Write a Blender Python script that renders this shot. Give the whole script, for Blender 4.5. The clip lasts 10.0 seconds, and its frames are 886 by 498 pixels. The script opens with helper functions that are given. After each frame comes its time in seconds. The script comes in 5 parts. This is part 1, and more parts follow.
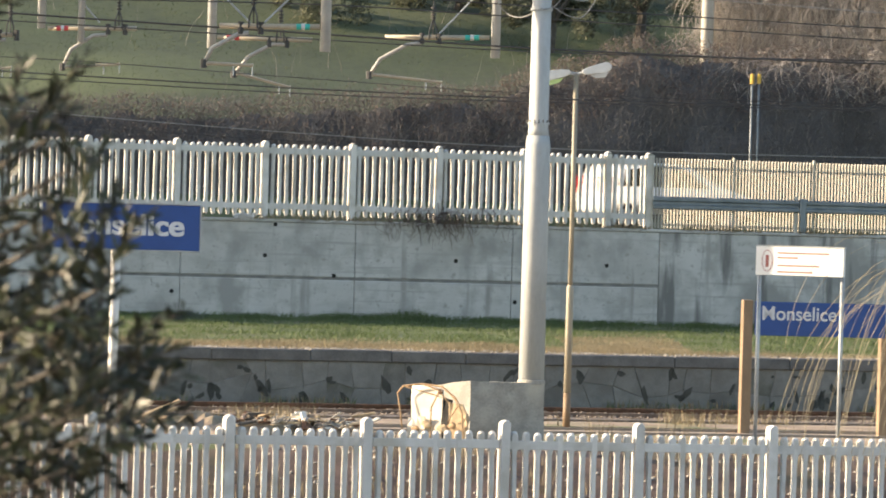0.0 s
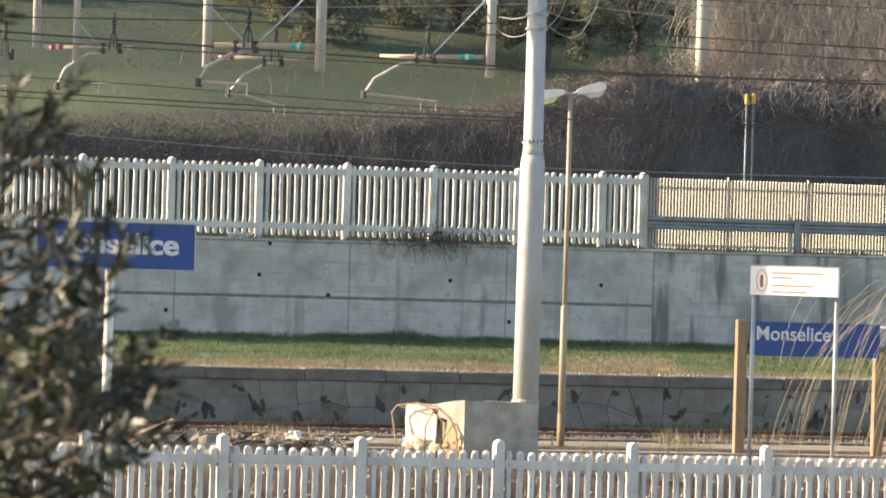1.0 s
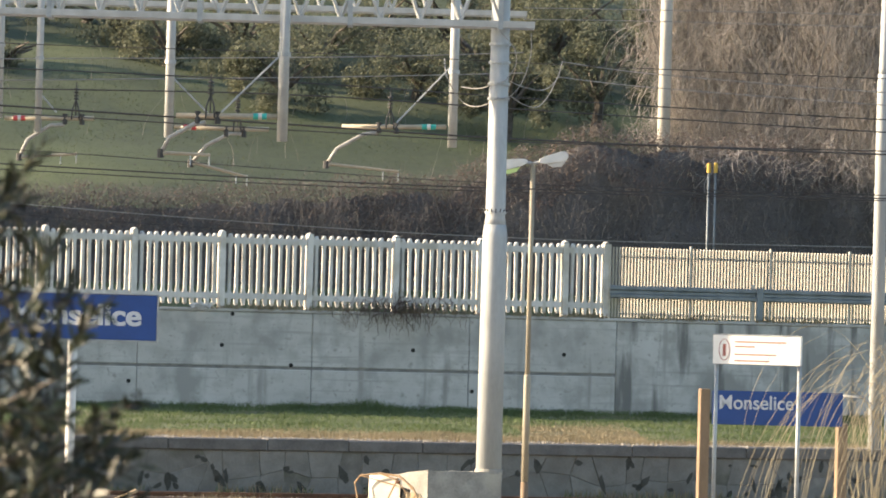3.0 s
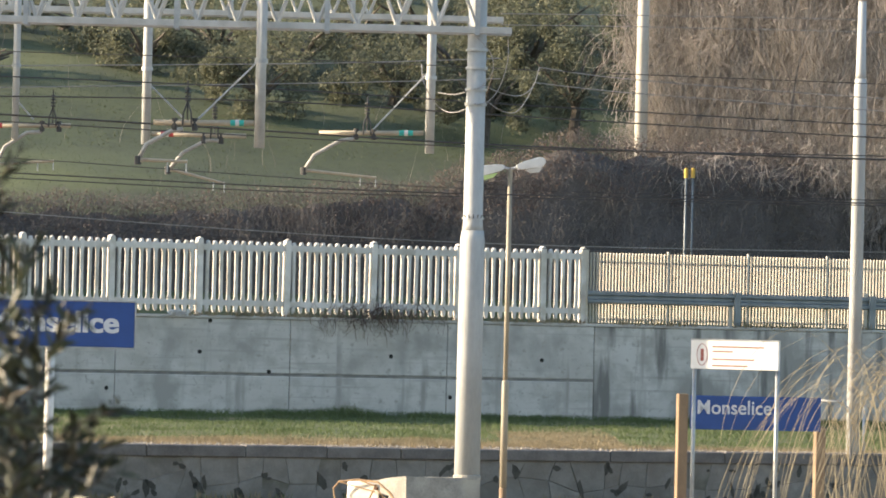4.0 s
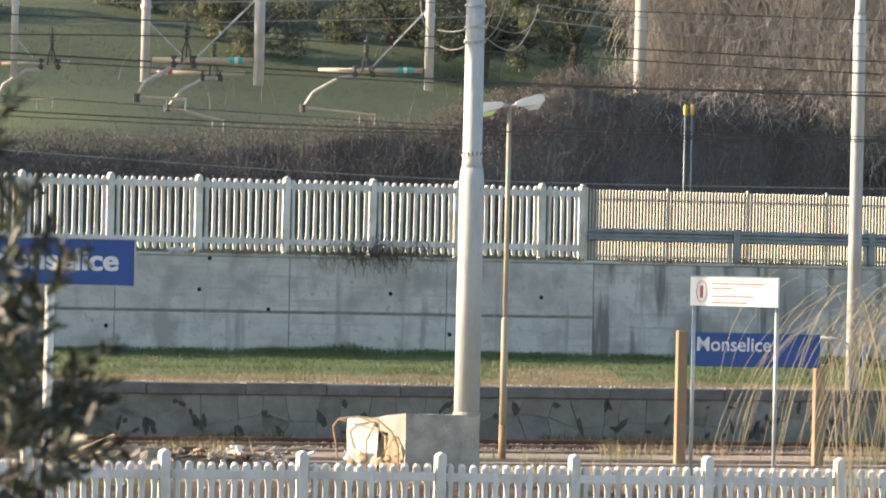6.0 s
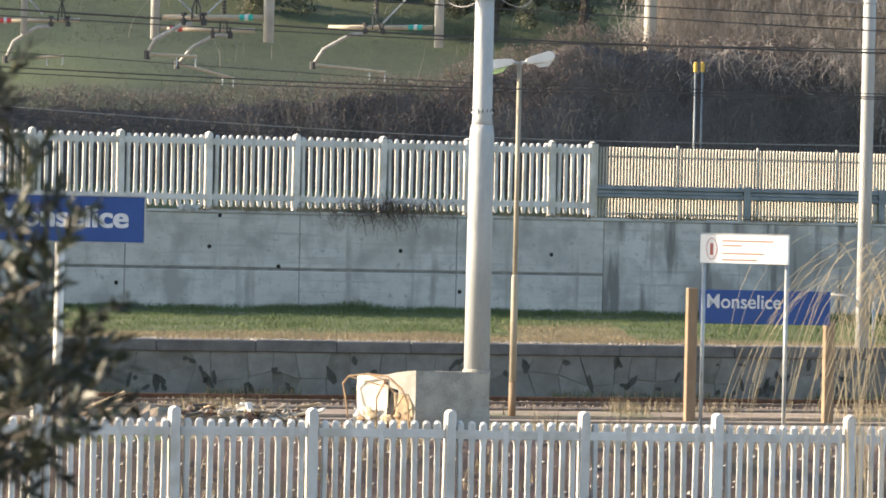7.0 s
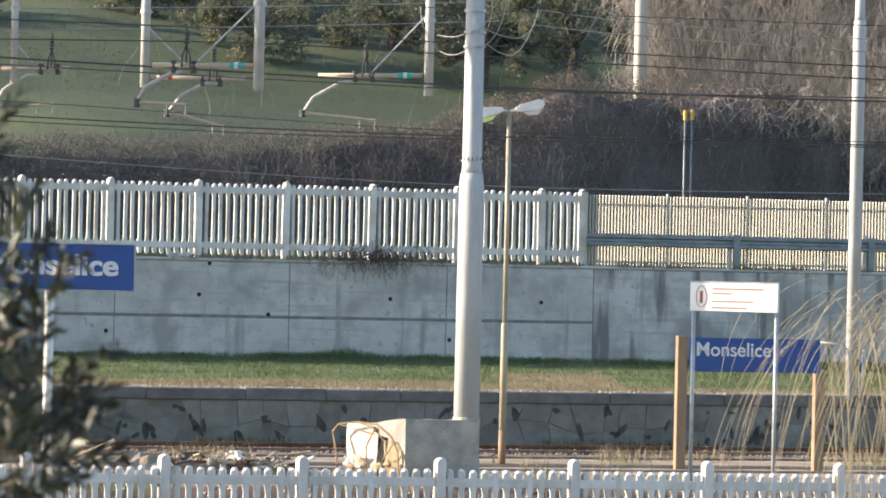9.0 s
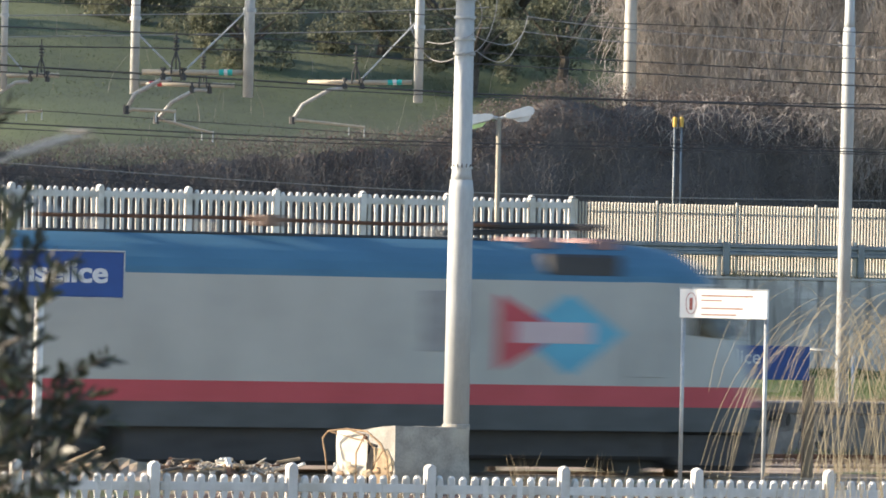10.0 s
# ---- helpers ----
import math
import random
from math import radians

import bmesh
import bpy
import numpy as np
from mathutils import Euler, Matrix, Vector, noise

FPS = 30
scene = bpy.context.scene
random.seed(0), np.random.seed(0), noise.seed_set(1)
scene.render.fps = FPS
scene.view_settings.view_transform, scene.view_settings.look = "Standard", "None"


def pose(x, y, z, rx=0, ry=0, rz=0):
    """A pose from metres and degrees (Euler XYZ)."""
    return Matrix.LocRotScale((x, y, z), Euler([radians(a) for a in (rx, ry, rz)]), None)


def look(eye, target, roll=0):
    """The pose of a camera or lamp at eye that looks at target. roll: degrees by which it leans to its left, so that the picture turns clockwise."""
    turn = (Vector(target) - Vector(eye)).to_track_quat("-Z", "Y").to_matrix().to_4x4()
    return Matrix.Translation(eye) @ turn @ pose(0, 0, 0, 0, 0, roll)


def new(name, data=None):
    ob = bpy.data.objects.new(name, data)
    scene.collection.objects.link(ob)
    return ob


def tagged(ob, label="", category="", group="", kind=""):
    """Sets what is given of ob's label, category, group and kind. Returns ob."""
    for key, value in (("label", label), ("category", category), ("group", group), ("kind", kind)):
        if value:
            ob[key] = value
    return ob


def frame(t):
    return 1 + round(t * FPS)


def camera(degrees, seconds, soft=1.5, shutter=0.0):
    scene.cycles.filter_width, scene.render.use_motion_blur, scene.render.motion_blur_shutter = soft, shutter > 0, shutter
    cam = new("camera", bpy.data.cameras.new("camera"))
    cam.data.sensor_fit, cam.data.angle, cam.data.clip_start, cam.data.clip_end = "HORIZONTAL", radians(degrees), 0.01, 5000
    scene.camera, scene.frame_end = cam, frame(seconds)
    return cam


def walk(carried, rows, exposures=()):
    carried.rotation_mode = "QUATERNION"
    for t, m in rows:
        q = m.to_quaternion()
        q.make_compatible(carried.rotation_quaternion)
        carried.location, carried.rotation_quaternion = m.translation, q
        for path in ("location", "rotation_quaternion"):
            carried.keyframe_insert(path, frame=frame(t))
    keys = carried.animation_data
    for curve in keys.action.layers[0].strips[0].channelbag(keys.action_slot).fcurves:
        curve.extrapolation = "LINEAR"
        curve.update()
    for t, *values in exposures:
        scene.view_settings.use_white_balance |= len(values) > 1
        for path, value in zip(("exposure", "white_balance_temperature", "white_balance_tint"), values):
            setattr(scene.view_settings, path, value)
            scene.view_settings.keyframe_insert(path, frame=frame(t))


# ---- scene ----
# A railway station seen through a long lens from a raised place beside the line.
# World: x to the right, y away from the camera, z up; z = 0 is the top of the sleepers.
SLANT = 16.0                      # the line runs away to the right by this angle
TAN = math.tan(radians(SLANT))
EYE = 3.8
cam = camera(10.79, 10.0, soft=1.8, shutter=0.5)
ROWS = [  # seconds, turn to the right, tilt up, lean to the left
    (0.0, -0.0155, -0.4881, 1.6239),
    (0.5, 0.2127, -0.3649, 1.7133),
    (1.0, 0.0517, -0.2486, 1.7136),
    (1.5, 0.0968, 0.0179, 1.7287),
    (2.0, 0.1328, 0.1478, 1.6871),
    (2.5, 0.2781, 0.4420, 1.6604),
    (3.0, 0.5089, 0.6172, 1.5438),
    (4.5, 0.8179, 0.6993, 1.3154),
    (5.0, 0.8181, 0.5976, 1.3065),
    (5.5, 0.7980, 0.3425, 1.2485),
    (6.0, 0.7874, -0.0694, 1.2651),
    (6.2, 0.7436, -0.2484, 1.2420),
    (7.3, 0.6534, -0.6131, 1.2900),
    (7.5, 0.6529, -0.5270, 1.2929),
    (8.0, 0.5800, -0.1584, 1.2876),
    (8.5, 0.6957, -0.0521, 1.2900),
    (9.0, 0.7897, -0.0063, 1.2746),
    (9.5, 0.8529, -0.0162, 1.2613),
    (10.0, 0.9162, 0.0802, 1.2614),
]
walk(cam, [(t, pose(0, 0, EYE, 90 + tilt, -lean, -turn)) for t, turn, tilt, lean in ROWS], [(0.0, 1.58, 7000, 12), (4.5, 1.58, 6850, 12), (6.2, 1.58, 6750, 12), (7.5, 1.59, 6500, 12), (9.0, 1.57, 6300, 12), (10.0, 1.50, 6280, 12)])
cam.data.dof.use_dof = True      # the far side is in focus, the twigs close by are not
cam.data.dof.focus_distance, cam.data.dof.aperture_fstop = 88.0, 10.0

# ---- light ----
SUN_EL, SUN_AZ = 16.0, -85.0     # degrees; azimuth from +y, clockwise
world = bpy.data.worlds.new("sky")
scene.world = world
world.use_nodes = True
wn = world.node_tree
sky = wn.nodes.new("ShaderNodeTexSky")
sky.sky_type, sky.sun_disc = "NISHITA", False
sky.sun_elevation, sky.sun_rotation = radians(SUN_EL), radians(SUN_AZ)
wn.links.new(sky.outputs[0], wn.nodes["Background"].inputs[0])
wn.nodes["Background"].inputs[1].default_value = 0.122
sun = new("sun", bpy.data.lights.new("sun", "SUN"))
sun.data.energy, sun.data.angle, sun.data.color = 5.0, radians(0.6), (1.0, 0.83, 0.62)
_d = Vector((math.sin(radians(SUN_AZ)) * math.cos(radians(SUN_EL)), math.cos(radians(SUN_AZ)) * math.cos(radians(SUN_EL)), math.sin(radians(SUN_EL))))
sun.matrix_world = look(_d * 50, (0, 0, 0))


# ---- materials ----
def mat(name, a, b=None, rough=0.8, metal=0.0, scale=6.0, bump=0.2, stretch=(1, 1, 1), c=None, per=0.0, fine=60.0, coords="Object", thin=0.0):
    """Two colours mixed by coarse and fine noise, a third in blotches, bump from both."""
    m = bpy.data.materials.new(name)
    m.use_nodes = True
    n, l = m.node_tree.nodes, m.node_tree.links
    bsdf = n["Principled BSDF"]
    bsdf.inputs["Roughness"].default_value, bsdf.inputs["Metallic"].default_value = rough, metal
    b = b or tuple(v * 0.75 for v in a)
    tc = n.new("ShaderNodeTexCoord")
    mp = n.new("ShaderNodeMapping")
    mp.inputs["Scale"].default_value = stretch
    l.new(tc.outputs[coords], mp.inputs["Vector"])
    info = n.new("ShaderNodeObjectInfo")
    add = n.new("ShaderNodeVectorMath")
    add.operation = "ADD"
    comb = n.new("ShaderNodeMath")
    comb.operation = "MULTIPLY"
    comb.inputs[1].default_value = 37.0
    l.new(info.outputs["Random"], comb.inputs[0])
    l.new(mp.outputs[0], add.inputs[0])
    l.new(comb.outputs[0], add.inputs[1])
    big, small = n.new("ShaderNodeTexNoise"), n.new("ShaderNodeTexNoise")
    big.inputs["Scale"].default_value, small.inputs["Scale"].default_value = scale, fine
    big.inputs["Detail"].default_value, small.inputs["Detail"].default_value = 4, 3
    for t in (big, small):
        l.new(add.outputs[0], t.inputs["Vector"])
    mixf = n.new("ShaderNodeMath")
    mixf.operation = "MULTIPLY_ADD"
    mixf.inputs[1].default_value, mixf.inputs[2].default_value = 0.45, 0.0
    l.new(small.outputs["Fac"], mixf.inputs[0])
    sm = n.new("ShaderNodeMath")
    sm.operation = "ADD"
    l.new(mixf.outputs[0], sm.inputs[0])
    l.new(big.outputs["Fac"], sm.inputs[1])
    ramp = n.new("ShaderNodeValToRGB")
    ramp.color_ramp.elements[0].position, ramp.color_ramp.elements[1].position = 0.55, 0.9
    ramp.color_ramp.elements[0].color, ramp.color_ramp.elements[1].color = (*b, 1), (*a, 1)
    l.new(sm.outputs[0], ramp.inputs[0])
    out = ramp.outputs[0]
    if c:
        third = n.new("ShaderNodeTexNoise")
        third.inputs["Scale"].default_value, third.inputs["Detail"].default_value = scale * 0.37, 5
        l.new(add.outputs[0], third.inputs["Vector"])
        r2 = n.new("ShaderNodeValToRGB")
        r2.color_ramp.elements[0].position, r2.color_ramp.elements[1].position = 0.5, 0.66
        l.new(third.outputs["Fac"], r2.inputs[0])
        mx = n.new("ShaderNodeMixRGB")
        mx.inputs[2].default_value = (*c, 1)
        l.new(r2.outputs[0], mx.inputs[0])
        l.new(out, mx.inputs[1])
        out = mx.outputs[0]
    if per:
        src = n.new("ShaderNodeNewGeometry").outputs["Random Per Island"] if per < 0 else info.outputs["Random"]
        hv = n.new("ShaderNodeHueSaturation")
        mr = n.new("ShaderNodeMapRange")
        mr.inputs["To Min"].default_value, mr.inputs["To Max"].default_value = 1 - abs(per), 1 + abs(per)
        l.new(src, mr.inputs["Value"])
        l.new(mr.outputs[0], hv.inputs["Value"])
        l.new(out, hv.inputs["Color"])
        out = hv.outputs[0]
    l.new(out, bsdf.inputs["Base Color"])
    if thin:
        tr = n.new("ShaderNodeBsdfTranslucent")
        l.new(out, tr.inputs[0])
        ms = n.new("ShaderNodeMixShader")
        ms.inputs[0].default_value = thin
        l.new(bsdf.outputs[0], ms.inputs[1])
        l.new(tr.outputs[0], ms.inputs[2])
        l.new(ms.outputs[0], n["Material Output"].inputs[0])
    if bump:
        bp = n.new("ShaderNodeBump")
        bp.inputs["Strength"].default_value, bp.inputs["Distance"].default_value = bump, 0.02
        l.new(sm.outputs[0], bp.inputs["Height"])
        l.new(bp.outputs[0], bsdf.inputs["Normal"])
    return m


def stained_concrete(name="cast_concrete", blotch=0.0):
    """Board-marked concrete: broad blotches, dark runs, faint horizontal board lines; blotch adds darker damp stains."""
    m = bpy.data.materials.new(name)
    m.use_nodes = True
    n, l = m.node_tree.nodes, m.node_tree.links
    bsdf = n["Principled BSDF"]
    bsdf.inputs["Roughness"].default_value = 0.9
    tc = n.new("ShaderNodeTexCoord")
    def layer(stretch, scale, lo, hi, detail=6):
        mp = n.new("ShaderNodeMapping")
        mp.inputs["Scale"].default_value = stretch
        l.new(tc.outputs["Object"], mp.inputs["Vector"])
        t = n.new("ShaderNodeTexNoise")
        t.inputs["Scale"].default_value, t.inputs["Detail"].default_value = scale, detail
        l.new(mp.outputs[0], t.inputs["Vector"])
        r = n.new("ShaderNodeMapRange")
        r.inputs["From Min"].default_value, r.inputs["From Max"].default_value = lo, hi
        l.new(t.outputs["Fac"], r.inputs["Value"])
        return r.outputs[0]
    def mix(fac, a, colour):
        mx = n.new("ShaderNodeMixRGB")
        l.new(fac, mx.inputs[0])
        if isinstance(a, tuple):
            mx.inputs[1].default_value = (*a, 1)
        else:
            l.new(a, mx.inputs[1])
        mx.inputs[2].default_value = (*colour, 1)
        return mx.outputs[0]
    c = mix(layer((1, 1, 1), 0.55, 0.35, 0.7), (0.43, 0.42, 0.40), (0.55, 0.542, 0.525))
    c = mix(layer((1, 1, 1.6), 1.9, 0.48, 0.66), c, (0.39, 0.38, 0.358))
    c = mix(layer((1, 1, 0.10), 2.9, 0.58, 0.72), c, (0.29, 0.28, 0.262))
    c = mix(layer((0.2, 1, 6), 1.6, 0.56, 0.70), c, (0.36, 0.35, 0.335))
    c = mix(layer((1, 1, 0.8), 1.1, 0.52, 0.66), c, (0.31, 0.305, 0.29))
    c = mix(layer((1, 1, 1), 5.5, 0.60, 0.72), c, (0.32, 0.31, 0.29))
    if blotch:
        c = mix(layer((1, 1, 0.75), 0.85, 0.52 - blotch, 0.60), c, (0.29, 0.285, 0.27))
        c = mix(layer((1.6, 1, 0.22), 1.5, 0.53, 0.62), c, (0.175, 0.172, 0.165))
    c = mix(layer((1, 1, 1), 14, 0.62, 0.75), c, (0.30, 0.29, 0.27))
    l.new(c, bsdf.inputs["Base Color"])
    b = n.new("ShaderNodeBump")
    b.inputs["Strength"].default_value, b.inputs["Distance"].default_value = 0.12, 0.02
    l.new(layer((1, 1, 1), 22, 0, 1), b.inputs["Height"])
    l.new(b.outputs[0], bsdf.inputs["Normal"])
    return m


M = {}
M["ground"] = mat("dry_ground", (0.36, 0.28, 0.205), (0.20, 0.15, 0.11), scale=1.3, fine=14, bump=0.5, c=(0.11, 0.13, 0.05))
M["bank_earth"] = mat("bank_earth", (0.15, 0.10, 0.08), (0.075, 0.052, 0.042), scale=2.0, fine=16, bump=0.6, c=(0.10, 0.08, 0.05))
M["ballast"] = mat("ballast", (0.26, 0.21, 0.17), (0.10, 0.08, 0.065), scale=5, fine=40, bump=0.8, per=-0.3)
M["dusty"] = mat("dusty_ballast", (0.36, 0.285, 0.215), (0.2, 0.155, 0.12), scale=4, fine=40, bump=0.7)
M["asphalt"] = mat("asphalt", (0.07, 0.07, 0.068), (0.045, 0.045, 0.045), scale=2, fine=80)
M["turf"] = mat("turf", (0.105, 0.128, 0.052), (0.070, 0.092, 0.038), scale=0.5, fine=9, bump=0.6, c=(0.14, 0.13, 0.066))
# Pale and dark patches put sunlit bands and tree shade into the turf colour.
M["hill_turf"] = mat("hill_turf", (0.062, 0.080, 0.034), (0.036, 0.049, 0.025), scale=0.22, fine=3.5, bump=0.6, c=(0.105, 0.122, 0.045))
M["white_concrete"] = mat("painted_concrete", (0.63, 0.615, 0.585), (0.55, 0.535, 0.505), scale=5, fine=50, bump=0.25, c=(0.46, 0.435, 0.385), per=0.09)
M["pole_concrete"] = mat("spun_concrete", (0.43, 0.45, 0.455), (0.34, 0.36, 0.365), scale=2.2, fine=24, bump=0.15, stretch=(1, 1, 0.35), c=(0.33, 0.34, 0.335))
M["pole_warm"] = mat("weathered_concrete", (0.50, 0.48, 0.44), (0.38, 0.36, 0.32), scale=2.2, fine=30, bump=0.15, stretch=(1, 1, 0.35))
M["wall_concrete"] = stained_concrete()
M["damp_concrete"] = stained_concrete("damp_concrete", 0.03)
M["joint"] = mat("dark_joint", (0.25, 0.24, 0.225), (0.15, 0.145, 0.14), scale=5)
# Near-black colour that stands for the shade inside holes.
M["hole"] = mat("hole_dark", (0.015, 0.015, 0.015), (0.01, 0.01, 0.01), scale=9, bump=0)
M["stone"] = mat("rubble_stone", (0.205, 0.20, 0.185), (0.15, 0.146, 0.134), scale=4, fine=30, bump=0.7, per=0.10, c=(0.135, 0.128, 0.115))
# Near-black tone for the shade in gaps of the rubble.
M["hollow_shade"] = mat("painted_hollow", (0.060, 0.060, 0.052), (0.034, 0.035, 0.030), scale=4, fine=25, bump=0.7)
M["mortar"] = mat("old_mortar", (0.175, 0.168, 0.152), (0.125, 0.12, 0.108), scale=4, fine=25, bump=0.7, c=(0.09, 0.092, 0.07))
M["coping"] = mat("coping_stone", (0.15, 0.143, 0.136), (0.095, 0.09, 0.086), scale=3, fine=25, bump=0.5, per=0.08)
M["block"] = mat("block_concrete", (0.36, 0.34, 0.30), (0.22, 0.21, 0.19), scale=3, fine=30, bump=0.4, c=(0.42, 0.39, 0.33))
M["galv"] = mat("galvanised_steel", (0.42, 0.44, 0.45), (0.30, 0.32, 0.33), rough=0.5, metal=0.35, scale=5, bump=0.05)
M["rail_steel"] = mat("guard_rail_steel", (0.22, 0.25, 0.27), (0.15, 0.175, 0.19), rough=0.55, metal=0.4, scale=3, bump=0.05)
M["dusty_rust"] = mat("dusty_rust", (0.24, 0.16, 0.115), (0.15, 0.1, 0.075), rough=0.85, scale=9, bump=0.3)
M["rust"] = mat("rusty_steel", (0.16, 0.075, 0.04), (0.07, 0.035, 0.02), rough=0.85, scale=9, bump=0.3)
M["slat"] = mat("slat_paint", (0.50, 0.475, 0.41), (0.43, 0.405, 0.35), scale=8, bump=0.1, per=0.06)
M["truss"] = mat("truss_paint", (0.50, 0.50, 0.48), (0.38, 0.38, 0.36), rough=0.6, scale=5, bump=0.05)
M["arm_metal"] = mat("weathered_tube", (0.40, 0.39, 0.36), (0.28, 0.27, 0.25), rough=0.6, scale=7, bump=0.05)
M["tube_grey"] = mat("tube_grey", (0.42, 0.43, 0.42), (0.33, 0.34, 0.335), rough=0.6, scale=4, bump=0.05)
M["beige"] = mat("beige_resin", (0.42, 0.36, 0.265), (0.33, 0.28, 0.21), rough=0.55, scale=7, bump=0.05)
M["teal"] = mat("teal_band", (0.03, 0.42, 0.36), (0.02, 0.33, 0.29), rough=0.5, scale=9, bump=0)
M["redband"] = mat("red_band", (0.55, 0.07, 0.07), (0.45, 0.05, 0.05), rough=0.5, scale=9, bump=0)
M["white"] = mat("white_paint", (0.62, 0.62, 0.60), (0.55, 0.55, 0.53), rough=0.6, scale=5, bump=0.03)
M["board_white"] = mat("board_white", (0.84, 0.83, 0.80), (0.78, 0.77, 0.74), rough=0.5, scale=5, bump=0.02)
M["darkmetal"] = mat("dark_metal", (0.06, 0.06, 0.06), (0.035, 0.035, 0.035), rough=0.6, metal=0.3, scale=9, bump=0.1)
M["wire"] = mat("copper_wire", (0.06, 0.056, 0.053), (0.04, 0.04, 0.04), rough=0.6, scale=5, bump=0)
M["lightwire"] = mat("grey_cable", (0.30, 0.29, 0.28), (0.2, 0.2, 0.2), rough=0.6, scale=5, bump=0)
M["blue"] = mat("sign_blue", (0.012, 0.062, 0.25), (0.010, 0.05, 0.20), rough=0.45, scale=2.5, bump=0.02)
M["letter"] = mat("sign_letter", (0.60, 0.62, 0.65), (0.52, 0.54, 0.57), rough=0.5, scale=5, bump=0)
M["sign_text"] = mat("sign_grey_text", (0.34, 0.21, 0.16), (0.28, 0.17, 0.13), rough=0.6, scale=5, bump=0)
M["sign_red"] = mat("sign_red", (0.42, 0.13, 0.10), (0.34, 0.10, 0.08), rough=0.5, scale=5, bump=0)
M["orange_post"] = mat("brown_post", (0.26, 0.18, 0.11), (0.19, 0.13, 0.08), rough=0.7, scale=4, bump=0.15, stretch=(1, 1, 0.3))
M["yellow"] = mat("yellow_cap", (0.55, 0.36, 0.06), (0.46, 0.30, 0.05), rough=0.5, scale=6, bump=0)
M["lamp_grey"] = mat("lamp_housing", (0.74, 0.74, 0.72), (0.64, 0.64, 0.62), rough=0.5, scale=6, bump=0.03)
M["lamp_green"] = mat("lamp_lens", (0.55, 0.72, 0.30), (0.45, 0.62, 0.25), rough=0.25, scale=6, bump=0)
M["lamp_tube"] = mat("lamp_tube", (0.33, 0.30, 0.235), (0.24, 0.215, 0.165), rough=0.6, scale=4, bump=0.05, stretch=(1, 1, 0.3))
M["old_wood"] = mat("old_wood", (0.46, 0.36, 0.23), (0.26, 0.19, 0.12), scale=6, fine=50, bump=0.4, per=0.25)
M["cream"] = mat("cream_enamel", (0.72, 0.66, 0.54), (0.5, 0.42, 0.3), rough=0.45, scale=4, bump=0.1, c=(0.36, 0.22, 0.10))
M["enamel"] = mat("pale_enamel", (0.74, 0.70, 0.60), (0.60, 0.54, 0.44), rough=0.45, scale=4, bump=0.1)
M["rusty_strap"] = mat("rusty_strap", (0.36, 0.24, 0.13), (0.2, 0.13, 0.075), rough=0.8, scale=9, bump=0.2)
M["leaf"] = mat("olive_leaf", (0.046, 0.055, 0.028), (0.014, 0.019, 0.010), rough=0.45, scale=3, bump=0, per=-0.6, thin=0.25)
# Grey-green leaf, lightened so that distance haze sits in the colour.
M["leaf_far"] = mat("grey_green_leaf", (0.135, 0.142, 0.094), (0.09, 0.098, 0.064), rough=0.8, scale=0.6, bump=0, per=-0.3, thin=0.35)
M["bark"] = mat("bark", (0.10, 0.085, 0.068), (0.055, 0.046, 0.037), scale=8, bump=0.6)
M["twig"] = mat("bare_twig", (0.35, 0.312, 0.275), (0.235, 0.21, 0.187), scale=1.0, bump=0, per=-0.45)
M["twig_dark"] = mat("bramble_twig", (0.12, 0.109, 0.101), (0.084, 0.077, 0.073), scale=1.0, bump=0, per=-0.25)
M["leaf_dark"] = mat("bramble_leaf", (0.125, 0.115, 0.106), (0.10, 0.094, 0.087), scale=1.0, bump=0, per=-0.22, thin=0.25)
M["twig_lit"] = mat("lit_twig_tone", (0.155, 0.138, 0.124), (0.105, 0.094, 0.086), scale=1.0, bump=0, per=-0.4)
M["leaf_dry"] = mat("withered_leaf", (0.155, 0.112, 0.094), (0.10, 0.076, 0.067), scale=1.0, bump=0, per=-0.35, thin=0.3)
M["thicket_core"] = mat("thicket_shade", (0.22, 0.19, 0.165), (0.13, 0.112, 0.098), scale=3.0, fine=14, bump=0.6, stretch=(1, 1, 0.3))
M["blade"] = mat("grass_blade", (0.098, 0.136, 0.050), (0.066, 0.098, 0.038), scale=0.8, bump=0, per=-0.3, thin=0.25)
M["hill_blade"] = mat("hill_blade", (0.075, 0.096, 0.040), (0.042, 0.057, 0.028), scale=0.22, bump=0, per=-0.3, thin=0.2)
M["dry_blade"] = mat("dry_grass", (0.27, 0.222, 0.14), (0.18, 0.148, 0.092), scale=0.8, bump=0, per=-0.3, thin=0.2)
M["reed"] = mat("dry_reed", (0.36, 0.315, 0.215), (0.23, 0.20, 0.135), scale=2, bump=0, per=-0.35, thin=0.25)
M["pebble"] = mat("pale_pebble", (0.34, 0.315, 0.28), (0.17, 0.155, 0.135), scale=9, bump=0.2, per=-0.3)
M["loco_white"] = mat("loco_grey_white", (0.39, 0.395, 0.37), (0.32, 0.325, 0.305), rough=0.55, scale=1.2, fine=12, bump=0.02, stretch=(1, 1, 0.4))
M["loco_blue"] = mat("loco_blue", (0.058, 0.155, 0.235), (0.045, 0.125, 0.195), rough=0.65, scale=1.5, fine=12, bump=0.02)
M["loco_red"] = mat("loco_red", (0.42, 0.05, 0.07), (0.36, 0.04, 0.055), rough=0.4, scale=1.5, fine=12, bump=0.02)
M["loco_dirt"] = mat("loco_grime", (0.30, 0.30, 0.30), (0.2, 0.2, 0.2), rough=0.6, scale=4, bump=0.1)
